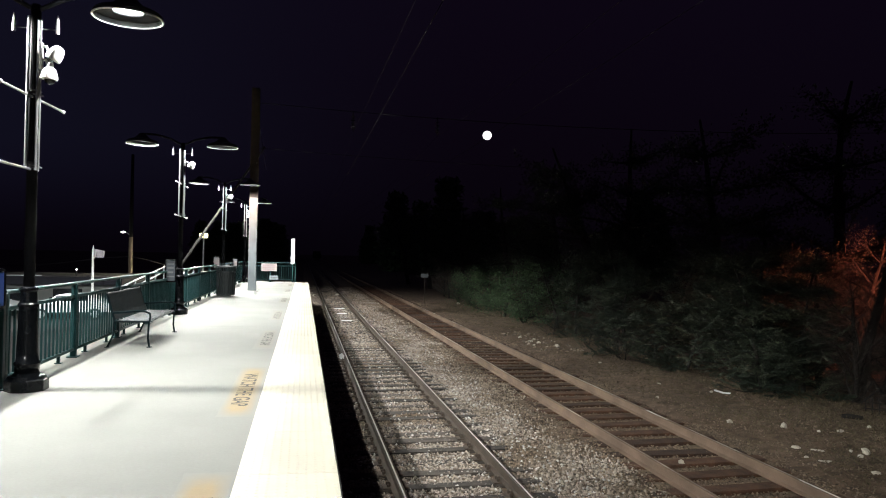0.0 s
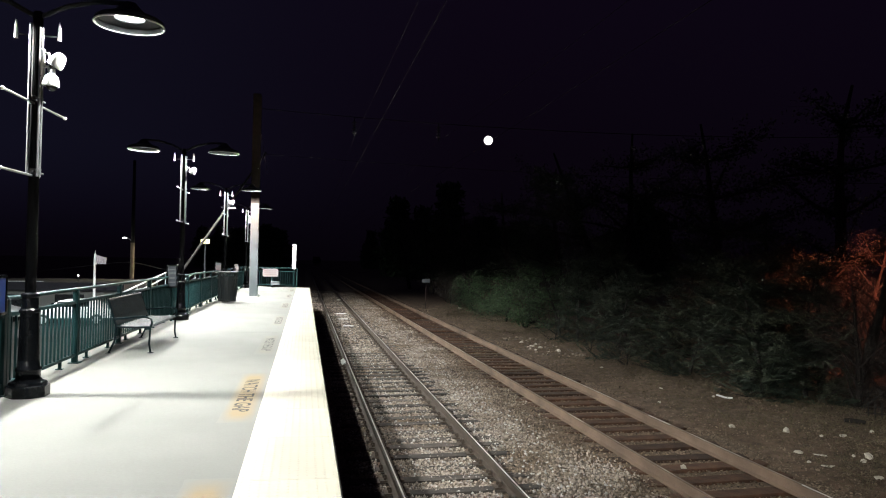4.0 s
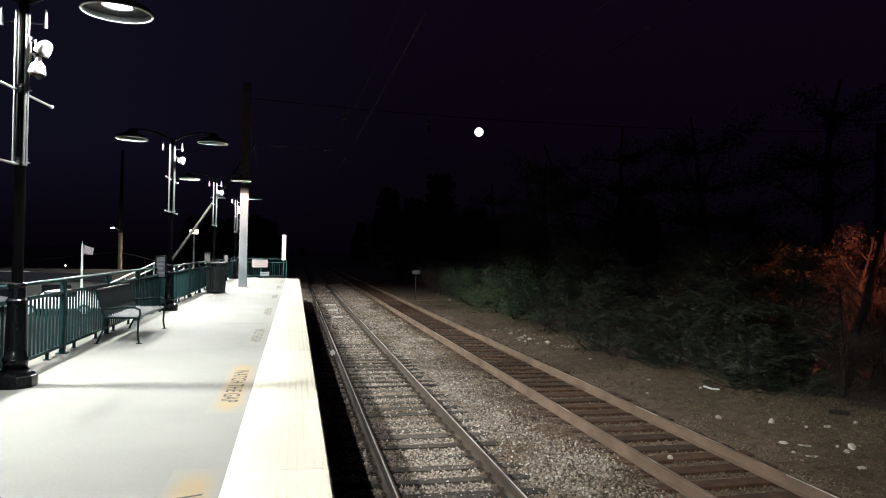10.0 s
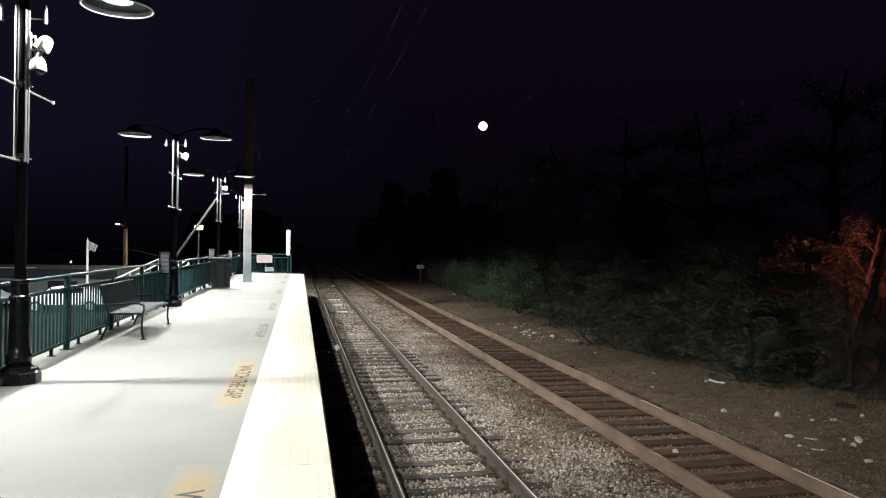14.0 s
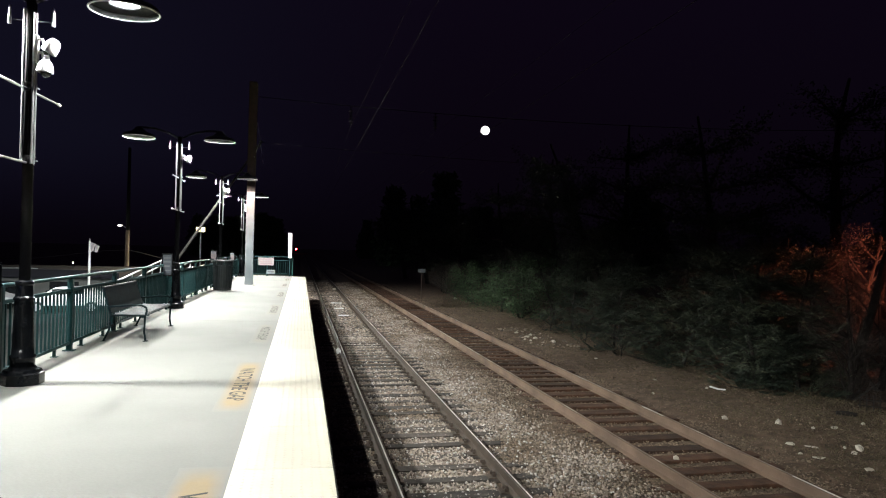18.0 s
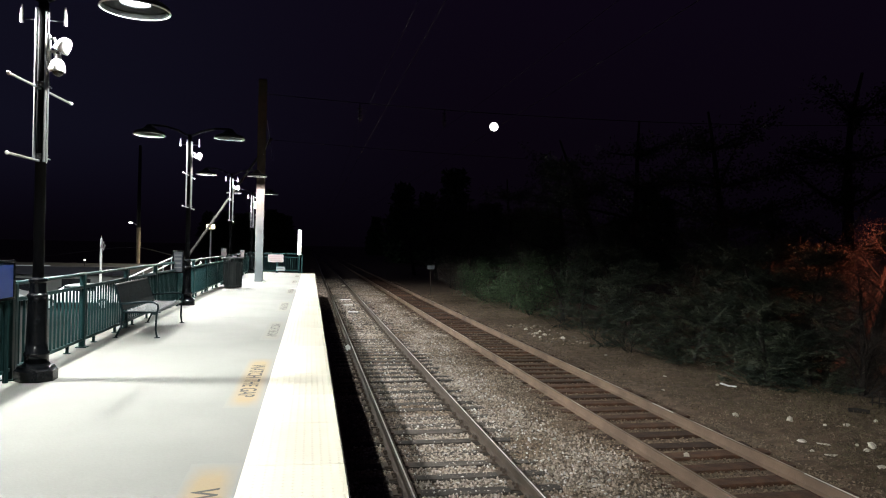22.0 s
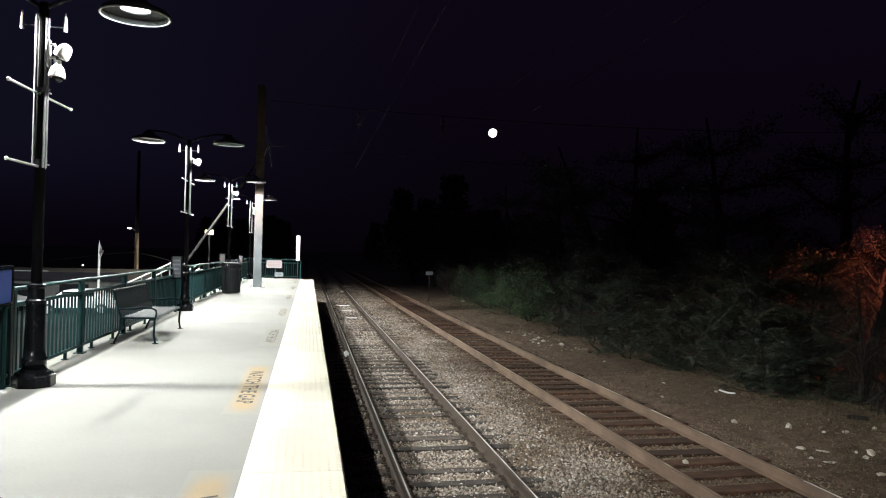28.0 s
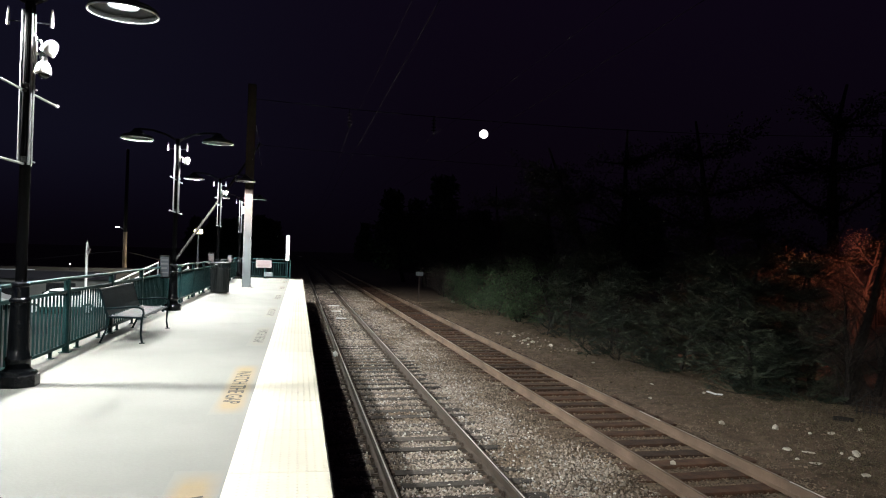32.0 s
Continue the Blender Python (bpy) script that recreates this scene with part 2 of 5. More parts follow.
# darkened leaf copy, standing in for crowns above the lamps' reach
LEAF_UNLIT = mat("unlit_tree_leaf", (0.022, 0.032, 0.018), 0.6, 0, 0.35, 1.5, 30, 0.1, rnd=0.5, island=True)
DRY_LEAF = mat("russet_leaf", (0.06, 0.05, 0.042), 0.9, 0, 0.35, 1.5, 30, 0.1, rnd=0.5, island=True)
IVY = mat("pale_ivy_leaf", (0.085, 0.09, 0.075), 0.45, 0, 0.4, 3, 30, 0.1, rnd=0.6, island=True)
GRASS = mat("dry_grass", (0.108, 0.088, 0.050), 0.9, 0, 0.35, 2, 30, 0.1, rnd=0.5, island=True)
ASPHALT = mat("car_park_asphalt", (0.020, 0.020, 0.021), 0.9, 0, 0.3, 1.0, 60, 0.4)
WOOD_POLE = mat("utility_pole_wood", (0.165, 0.124, 0.090), 0.9, 0, 0.3, 4, 30, 0.4)
# near-black standing in for poles beyond the lamplight
UNLIT_BLACK = mat("unlit_black", (0.004, 0.0035, 0.003), 0.95, 0, 0.3, 4, 30, 0.3)
BRICK_DIM = mat("pale_render_wall", (0.095, 0.10, 0.095), 0.9, 0, 0.2, 0.5, 20, 0.2)
ROOF_DARK = mat("dark_roofing", (0.007, 0.007, 0.012), 0.9, 0, 0.2, 1, 20, 0.2)
BLUE_FACE = mat("blue_sign_face", (0.014, 0.034, 0.145), 0.45, 0, 0.08, 3, 60, 0.0)
WHITE_FACE = mat("white_sign_face", (0.19, 0.160, 0.165), 0.5, 0, 0.06, 3, 60, 0.0)
GREY_FACE = mat("grey_sign_face", (0.13, 0.145, 0.16), 0.5, 0, 0.1, 3, 60, 0.0)
SLATE_FACE = mat("slate_blue_sign_face", (0.045, 0.055, 0.075), 0.5, 0, 0.1, 3, 60, 0.0)
PINK_INK = mat("faded_red_ink", (0.18, 0.125, 0.128), 0.6, 0, 0.1, 3, 60, 0.0)
DARK_INK = mat("dark_ink", (0.03, 0.03, 0.035), 0.6, 0, 0.1, 3, 60, 0.0)
GLASS_DARK = mat("dark_window_glass", (0.012, 0.014, 0.016), 0.12, 0.0, 0.1, 2, 30, 0.0)
CAR_WHITE = mat("white_car_paint", (0.78, 0.78, 0.78), 0.25, 0, 0.04, 2, 60, 0.0)
CAR_GREY = mat("silver_car_paint", (0.45, 0.46, 0.47), 0.25, 0.3, 0.05, 2, 60, 0.0)
RUBBER = mat("black_rubber", (0.02, 0.02, 0.02), 0.8, 0, 0.2, 8, 60, 0.1)
WAGON = mat("dark_wagon_steel", (0.06, 0.045, 0.04), 0.8, 0.2, 0.3, 2, 30, 0.2)
STRUT = mat("dull_grey_strut", (0.0085, 0.008, 0.0077), 0.7, 0.2, 0.2, 5, 60, 0.1)
# rust darkened to stand in for the mast's unlit upper part
DIM_RUST = mat("dim_rust", (0.030, 0.018, 0.015), 0.85, 0.1, 0.4, 5, 60, 0.2)
CABLE = mat("weathered_dark_cable", (0.005, 0.0045, 0.005), 0.8, 0.0, 0.2, 8, 60, 0.0)
PORCELAIN = mat("insulator_porcelain", (0.035, 0.03, 0.03), 0.4, 0, 0.1, 8, 60, 0.0)
SHADE = mat("dark_grey_shade", (0.009, 0.010, 0.012), 0.55, 0.2, 0.1, 5, 60, 0.02)
LENS = glow("lit_lamp_lens", (0.93, 1.0, 0.98), 80.0)
WARM_LENS = glow("warm_flood_lens", (1.0, 0.86, 0.46), 5.0)
FAR_LENS = glow("far_lamp_lens", (1.0, 0.97, 0.9), 8.0)
RED_LENS = glow("red_marker_lens", (1.0, 0.035, 0.06), 40.0)
MOON = glow("full_moon_surface", (1.0, 0.97, 0.93), 3.0)
SODIUM = glow("sodium_lens", (1.0, 0.35, 0.12), 20.0)


# ---- mesh helpers ----
def link(name, bm, material, smooth=False):
    me = bpy.data.meshes.new(name)
    bm.normal_update()
    bm.to_mesh(me)
    bm.free()
    for mm in (material if isinstance(material, (list, tuple)) else [material]):
        me.materials.append(mm)
    if smooth:
        for p in me.polygons:
            p.use_smooth = True
    return new(name, me)


def part(name, bm, material, parent, label="", smooth=False):
    ob = link(name, bm, material, smooth)
    ob.parent = parent
    if label:
        tagged(ob, label)
    return ob


def thing(name, m, label, category, group="", kind=""):
    ob = new(name)
    ob.empty_display_size = 0.1
    ob.matrix_basis = m
    return tagged(ob, label, category, group, kind)


def box(bm, x0, x1, y0, y1, z0, z1, bevel=0.0):
    g = bmesh.ops.create_cube(bm, size=1.0)
    vs = g["verts"]
    for v in vs:
        v.co = Vector((x0 + (v.co.x + 0.5) * (x1 - x0), y0 + (v.co.y + 0.5) * (y1 - y0), z0 + (v.co.z + 0.5) * (z1 - z0)))
    if bevel > 0:
        es = list({e for v in vs for e in v.link_edges})
        bmesh.ops.bevel(bm, geom=es, offset=bevel, segments=1, affect="EDGES", clamp_overlap=True)
    return bm


def rod(bm, p0, p1, r0, r1=None, seg=10, caps=True):
    p0, p1 = Vector(p0), Vector(p1)
    r1 = r0 if r1 is None else r1
    d = p1 - p0
    m = Matrix.Translation((p0 + p1) / 2) @ d.to_track_quat("Z", "Y").to_matrix().to_4x4()
    bmesh.ops.create_cone(bm, cap_ends=caps, segments=seg, radius1=r0, radius2=r1, depth=d.length, matrix=m)
    return bm


def sweep(bm, pts, radii, seg=8):
    """One closed tube through pts, with a radius at each."""
    pts = [Vector(p) for p in pts]
    n = len(pts)
    tang = [(pts[min(i + 1, n - 1)] - pts[max(i - 1, 0)]).normalized() for i in range(n)]
    side = tang[0].orthogonal().normalized()
    rings = []
    for p, t, r in zip(pts, tang, radii):
        side = (side - t * side.dot(t)).normalized()
        up = t.cross(side)
        rings.append([bm.verts.new(p + (side * math.cos(2 * math.pi * k / seg) + up * math.sin(2 * math.pi * k / seg)) * r) for k in range(seg)])
    for a, b in zip(rings[:-1], rings[1:]):
        for k in range(seg):
            bm.faces.new((a[k], a[(k + 1) % seg], b[(k + 1) % seg], b[k]))
    bm.faces.new(rings[0][::-1])
    bm.faces.new(rings[-1])
    return bm


def pipe(bm, pts, r, seg=8):
    return sweep(bm, pts, [r] * len(pts), seg)


def lathe(bm, prof, seg=20, c=(0, 0), flat=0.0, caps=True):
    rings = []
    for r, z in prof:
        rings.append([bm.verts.new((c[0] + r * math.cos(flat + 2 * math.pi * i / seg), c[1] + r * math.sin(flat + 2 * math.pi * i / seg), z)) for i in range(seg)])
    for a, b in zip(rings[:-1], rings[1:]):
        for i in range(seg):
            bm.faces.new((a[i], a[(i + 1) % seg], b[(i + 1) % seg], b[i]))
    if caps and prof[0][0] > 1e-4:
        bm.faces.new(rings[0][::-1])
    if caps and prof[-1][0] > 1e-4:
        bm.faces.new(rings[-1])
    bmesh.ops.remove_doubles(bm, verts=bm.verts, dist=1e-5)
    bmesh.ops.recalc_face_normals(bm, faces=bm.faces)
    return bm


def B():
    return bmesh.new()


def raw(name, verts, faces, material):
    me = bpy.data.meshes.new(name)
    me.from_pydata(verts, [], faces)
    me.materials.append(material)
    me.update()
    return new(name, me)


def bulk(name, verts, polys, material):
    """One mesh from arrays: verts (n, 3), polys (k, s) of equal-sided faces."""
    me = bpy.data.meshes.new(name)
    verts, polys = np.asarray(verts, dtype=np.float32), np.asarray(polys, dtype=np.int32)
    k, s = polys.shape
    me.vertices.add(len(verts))
    me.vertices.foreach_set("co", verts.ravel())
    me.loops.add(k * s)
    me.loops.foreach_set("vertex_index", polys.ravel())
    me.polygons.add(k)
    me.polygons.foreach_set("loop_start", np.arange(0, k * s, s, dtype=np.int32))
    me.materials.append(material)
    me.update(calc_edges=True)
    me.validate()
    return new(name, me)


# ---- the plan ----
EDGE = 0.25            # platform edge, track side
BACK = -3.62           # platform back edge
P_END = 39.2           # far end of the platform
P_START = -16.0
SLOPE = 0.016          # the platform falls towards the track
RAIL_Z = -1.22
BED = -1.43            # ballast level
T1, T2 = 1.945, 5.71   # track centres
RAILING_X = -3.36


def top(x):
    return SLOPE * (EDGE - x)


def track_shift(y):
    return 0.0 if y < 310 else -6.5e-4 * (y - 310) ** 2


def bed_height(x, y):
    """Ballast lies between the sleepers a little below their tops, and higher between the tracks."""
    mid = np.exp(-((x - 4.02) / 0.70) ** 2) * 0.065
    return BED - 0.024 + mid + 0.008 * (x < 2.55) + 0.020 * np.exp(-((x - 4.58) / 0.25) ** 2)


# ---- ground ----
def ground_height(x, y):
    if x > 7.4:
        z = BED - 0.02 + 0.10 * min(1.0, (x - 7.4) / 2.5)
    elif x < -4.2:
        z = -2.26
    elif 0.2 < x:
        z = BED - 0.06
    else:
        z = -1.62
    return z


def make_ground():
    xs = [-900, -300, -120, -60, -30, -16, -9, -4.4, -4.0, -1.0, 0.0, 0.3] + [0.3 + 0.6 * i for i in range(1, 13)] + [8.0, 8.5, 9, 9.5, 10, 10.5, 11.2, 12, 13, 15, 18, 24, 40, 80, 200, 500, 900]
    ys = [-600, -200, -60, -20, 0] + [4 + 0.7 * i for i in range(60)] + [48, 52, 58, 66, 80, 100, 140, 200, 300, 420, 600, 1000, 2500]
    verts, faces = [], []
    for y in ys:
        for x in xs:
            z = ground_height(x, y)
            if 7.0 < x < 30 and 0 < y < 60:
                z += 0.07 * noise.noise((x * 0.6, y * 0.6, 0)) + 0.03 * noise.noise((x * 2.1, y * 2.1, 5))
            verts.append((x, y, z))
    w = len(xs)
    for j in range(len(ys) - 1):
        for i in range(w - 1):
            a = j * w + i
            faces.append((a, a + 1, a + w + 1, a + w))
    ob = raw("ground", verts, faces, DIRT)
    tagged(ob, "brown dirt and gravel ground beside the railway", "ground", kind="structure")
    bed = B()
    bx = [0.30 + 0.145 * i for i in range(51)]
    bz = [float(bed_height(np.array([x]), np.array([0.0]))[0]) - 0.014 for x in bx]
    bz[0] = bz[-1] = BED - 0.12
    rows = [[bed.verts.new((x, y, z)) for x, z in zip(bx, bz)] for y in (-30, 30, 320)]
    for a, b in zip(rows[:-1], rows[1:]):
        for i in range(len(bx) - 1):
            bed.faces.new((a[i], a[i + 1], b[i + 1], b[i]))
    tagged(link("ballast_bed", bed, BALLAST), "grey crushed stone ballast bed under two tracks", "ballast", kind="structure")
    lot = B()
    box(lot, -60, -4.6, 8, 62, -2.30, -2.20)
    tagged(link("car_park", lot, ASPHALT), "dark asphalt car park behind the platform", "car park", kind="structure")


make_ground()


# ---- platform ----
def make_platform():
    bm = B()
    yb = [P_START, P_END]
    prof = [(BACK, top(BACK)), (EDGE - 0.012, top(EDGE)), (EDGE, top(EDGE) - 0.015), (EDGE, -0.32), (-0.55, -0.32), (-0.75, -0.42), (BACK, -0.42)]
    a = [bm.verts.new((x, yb[0], z)) for x, z in prof]
    b = [bm.verts.new((x, yb[1], z)) for x, z in prof]
    k = len(prof)
    for i in range(k):
        bm.faces.new((a[i], a[(i + 1) % k], b[(i + 1) % k], b[i]))
    bm.faces.new(a)
    bm.faces.new(b[::-1])
    bmesh.ops.recalc_face_normals(bm, faces=bm.faces)
    pl = link("platform", bm, CONCRETE)
    tagged(pl, "pale concrete high-level railway platform, brightly lit", "platform", kind="structure")
    w = B()
    box(w, BACK + 0.25, -0.95, P_START, P_END - 0.3, -2.3, -0.42)
    part("support_wall", w, CONCRETE_OLD, pl, "dark recessed support wall")
    # saw-cut joints across the slab, filled dark
    jb = B()
    box(jb, BACK + 0.05, -0.52, -0.003, 0.003, -0.002, 0.0006)
    for v in jb.verts:
        v.co.z += top(v.co.x)
    jo = part("expansion_joint", jb, JOINT, pl)
    jo.location.y = 14.7
    for y in (24.2, 33.7):
        o = jo.copy()
        scene.collection.objects.link(o)
        o.location.y = y
    return pl


platform = make_platform()


# ---- tracks ----
def rail_mesh(x0, y0, side, head, bright=()):
    """A flat-bottomed rail whose head top is at RAIL_Z, along y."""
    prof = [(-0.070, -0.172), (0.070, -0.172), (0.070, -0.160), (0.012, -0.140), (0.009, -0.045), (0.034, -0.036), (0.036, -0.008), (0.028, 0.0),
            (0.008, 0.0006), (-0.014, 0.0006), (-0.028, 0.0), (-0.036, -0.008), (-0.034, -0.036), (-0.009, -0.045), (-0.012, -0.140), (-0.070, -0.160)]
    bm = B()
    ys = [y0] + [e for pair in bright for e in pair if e > y0] + [60, 150, 310] + [330 + 20 * i for i in range(13)]
    rings = [[bm.verts.new((x0 + px + track_shift(y), y, RAIL_Z + pz)) for px, pz in prof] for y in ys]
    k = len(prof)
    for a, b in zip(rings[:-1], rings[1:]):
        # these stretches paint a specular glint onto the head with paler faces
        glint = any(lo < (a[0].co.y + b[0].co.y) / 2 < hi for lo, hi in bright)
        for i in range(k):
            f = bm.faces.new((a[i], b[i], b[(i + 1) % k], a[(i + 1) % k]))
            f.material_index = 2 if glint and i in (8, 9) else 1 if i == 8 else 0
    bm.faces.new(rings[0])
    bm.faces.new(rings[-1][::-1])
    bmesh.ops.recalc_face_normals(bm, faces=bm.faces)
    return bm, [side, head, RAIL_TOP]


def sleeper_mesh(name, seed, material, length=2.6, half=0.115):
    rng = random.Random(seed)
    bm = B()
    box(bm, -length / 2, length / 2, -half, half, -0.17, 0.0, 0.012)
    for v in bm.verts:
        v.co += Vector((rng.uniform(-0.05, 0.05), rng.uniform(-0.016, 0.016), rng.uniform(-0.012, 0.006)))
    me = bpy.data.meshes.new(name)
    bm.to_mesh(me)
    bm.free()
    me.materials.append(material)
    return me


def plate_mesh():
    bm = B()
    box(bm, -0.17, 0.17, -0.095, 0.095, 0.0, 0.022, 0.004)
    for sx in (-0.095, 0.095):
        for sy in (-0.05, 0.055):
            box(bm, sx - 0.02, sx + 0.02, sy - 0.016, sy + 0.016, 0.02, 0.062, 0.005)
    for sx in (-1, 1):
        pts = [(sx * 0.075, -0.06, 0.04), (sx * 0.085, -0.06, 0.085), (sx * 0.085, 0.05, 0.085), (sx * 0.075, 0.05, 0.04)]
        pipe(bm, pts, 0.014, 6)
    me = bpy.data.meshes.new("tie_plate")
    bm.to_mesh(me)
    bm.free()
    me.materials.append(RUST)
    return me


def make_track(tx, y_first, step, sleepers, side, head, label, plates, seed, sink):
    tr = thing("railway_track", pose(0, 0, 0), label, "railway track", kind="structure")
    for s in (-1, 1):
        # painted glints only on the far rail of the second track
        bm, ms = rail_mesh(tx + s * 0.75, -30, side, head, ((-30, 7.2), (10.45, 11.2)) if not plates and s > 0 else ())
        part("rail", bm, ms, tr)
    rng = random.Random(seed)
    pm = plate_mesh()
    y = y_first
    i = 0
    while y < 66:
        o = new("sleeper", sleepers[i % len(sleepers)])
        o.parent = tr
        o.matrix_basis = pose(tx + rng.uniform(-0.07, 0.07), y + rng.uniform(-0.035, 0.035), RAIL_Z - 0.194 - sink + rng.uniform(-0.014, 0.004), rng.uniform(-1.2, 1.2), rng.uniform(-0.35, 0.35), rng.uniform(-1.6, 1.6))
        if plates and y < 40:
            for s in (-1, 1):
                p = new("tie_plate", pm)
                p.parent = o
                p.location = (s * 0.75 + tx - o.location.x, 0, sink)
        y += step * rng.uniform(0.94, 1.06)
        i += 1
    return tr


def make_tracks():
    s1 = [sleeper_mesh("sleeper", k, SLEEPER) for k in range(6)]
    s2 = [sleeper_mesh("sleeper", 20 + k, SLEEPER_RED, 2.6, 0.145) for k in range(6)]
    a = make_track(T1, -11.96, 0.53, s1, RAIL_SIDE, RAIL_TOP, "railway track with polished rails on weathered sleepers beside the platform", True, 3, 0.0)
    b = make_track(T2, -11.9, 0.56, s2, RAIL_SIDE_RED, RAIL_TOP_DULL, "second railway track with rusty rails on brown sleepers", False, 4, 0.0)
    return a, b


track_a, track_b = make_tracks()


def stones(name, n, x0, x1, y0, y1, size, zf, seed, material, parent=None, label="", skip=None, faces20=True, flat=0.7):
    rng = np.random.default_rng(seed)
    ph = (1 + 5 ** 0.5) / 2
    ico = np.array([(-1, ph, 0), (1, ph, 0), (-1, -ph, 0), (1, -ph, 0), (0, -1, ph), (0, 1, ph), (0, -1, -ph), (0, 1, -ph), (ph, 0, -1), (ph, 0, 1), (-ph, 0, -1), (-ph, 0, 1)]) / 1.9
    fc = np.array([(0, 11, 5), (0, 5, 1), (0, 1, 7), (0, 7, 10), (0, 10, 11), (1, 5, 9), (5, 11, 4), (11, 10, 2), (10, 7, 6), (7, 1, 8), (3, 9, 4), (3, 4, 2), (3, 2, 6), (3, 6, 8), (3, 8, 9), (4, 9, 5), (2, 4, 11), (6, 2, 10), (8, 6, 7), (9, 8, 1)])
    if not faces20:
        ico = np.array([(1, 0, 0), (-1, 0, 0), (0, 1, 0), (0, -1, 0), (0, 0, 1), (0, 0, -1)], dtype=float)
        fc = np.array([(0, 2, 4), (2, 1, 4), (1, 3, 4), (3, 0, 4), (2, 0, 5), (1, 2, 5), (3, 1, 5), (0, 3, 5)])
    x = rng.uniform(x0, x1, n)
    y = y0 + (y1 - y0) * rng.uniform(0, 1, n) ** 1.35
    if skip is not None:
        keep = ~skip(x, y)
        x, y = x[keep], y[keep]
    n = len(x)
    s = size * rng.uniform(0.55, 1.35, n)
    v = ico[None] * (s[:, None, None] / 2) * rng.uniform(0.45, 1.35, (n, len(ico), 3)) * rng.uniform(0.6, 1.2, (n, 1, 3))
    v[:, :, 2] *= flat
    a = rng.uniform(0, 6.28, n)
    c, sn = np.cos(a)[:, None], np.sin(a)[:, None]
    vx = v[:, :, 0] * c - v[:, :, 1] * sn
    vy = v[:, :, 0] * sn + v[:, :, 1] * c
    tilt = rng.uniform(-0.5, 0.5, n)[:, None]
    vz = v[:, :, 2] + vx * tilt * 0.5
    z = zf(x, y) + s * 0.22
    verts = np.stack([vx + x[:, None], vy + y[:, None], vz + z[:, None]], axis=2).reshape(-1, 3)
    polys = (fc[None] + (np.arange(n) * len(ico))[:, None, None]).reshape(-1, 3)
    ob = bulk(name, verts, polys, material)
    if parent:
        ob.parent = parent
    return tagged(ob, label, "" if parent else "stones", kind="stuff")


def on_rail(x, y):
    r = np.zeros(len(x), dtype=bool)
    for tx in (T1, T2):
        for s in (-0.75, 0.75):
            r |= np.abs(x - tx - s) < 0.10
    # the stones thin out towards the dirt beside the second track
    start = 4.05 + 0.22 * np.sin(y * 0.9 + 1.0) + 0.16 * np.sin(y * 2.3) + 0.10 * np.sin(y * 5.1 + 2.0)
    r |= (x > start) & (np.mod(np.sin(x * 127.1 + y * 311.7) * 4375.5, 1.0) < 0.25 + (x - start) / 0.9)
    return r


def off_second(x, y):
    r = np.zeros(len(x), dtype=bool)
    for s in (-0.75, 0.75):
        r |= np.abs(x - T2 - s) < 0.045
    return r


def make_ballast():
    a, b = "loose grey crushed ballast stones between the sleepers", "fine dirty ballast between brown sleepers"
    stones("ballast_stones", 9000, 0.45, 4.75, -13, 5.0, 0.060, bed_height, 11, STONE, label=a, skip=on_rail, faces20=False)
    stones("ballast_stones", 90000, 0.45, 4.9, 4.5, 24, 0.047, lambda x, y: bed_height(x, y) - 0.007, 1, STONE, label=a, skip=on_rail, faces20=False, flat=0.85)
    stones("ballast_stones", 22000, 0.45, 4.75, 22, 62, 0.075, bed_height, 2, STONE, label=a, skip=on_rail, faces20=False)
    stones("ballast_stones", 5200, 0.6, 4.1, 5.0, 38, 0.048, lambda x, y: bed_height(x, y) + 0.008, 12, BRIGHT_STONE, label="pale stones strewn over the grey ballast", skip=on_rail, faces20=False)
    low = lambda x, y: bed_height(x, y) - 0.004
    stones("ballast_stones", 24000, 4.0, 7.5, 5.0, 24, 0.040, low, 3, DIRT_STONE, label=b, skip=off_second, faces20=False)
    stones("ballast_stones", 6000, 4.2, 7.5, 22, 60, 0.06, low, 4, DIRT_STONE, label=b, skip=off_second, faces20=False)
    gz = np.vectorize(lambda x, y: ground_height(x, y) + 0.07 * noise.noise((x * 0.6, y * 0.6, 0)) + 0.03 * noise.noise((x * 2.1, y * 2.1, 5)))
    stones("verge_gravel", 34000, 7.0, 11.5, 5.5, 44, 0.030, gz, 5, DIRT_STONE, faces20=False, label="scattered gravel on the dirt verge")
    stones("verge_rubble", 520, 7.3, 10.6, 6.0, 40, 0.062, gz, 6, DIRT_STONE, label="small broken stones scattered over the verge")
    stones("verge_rubble", 110, 7.7, 9.1, 20, 26, 0.10, gz, 7, STONE, label="patch of pale broken rubble on the verge")


make_ballast()


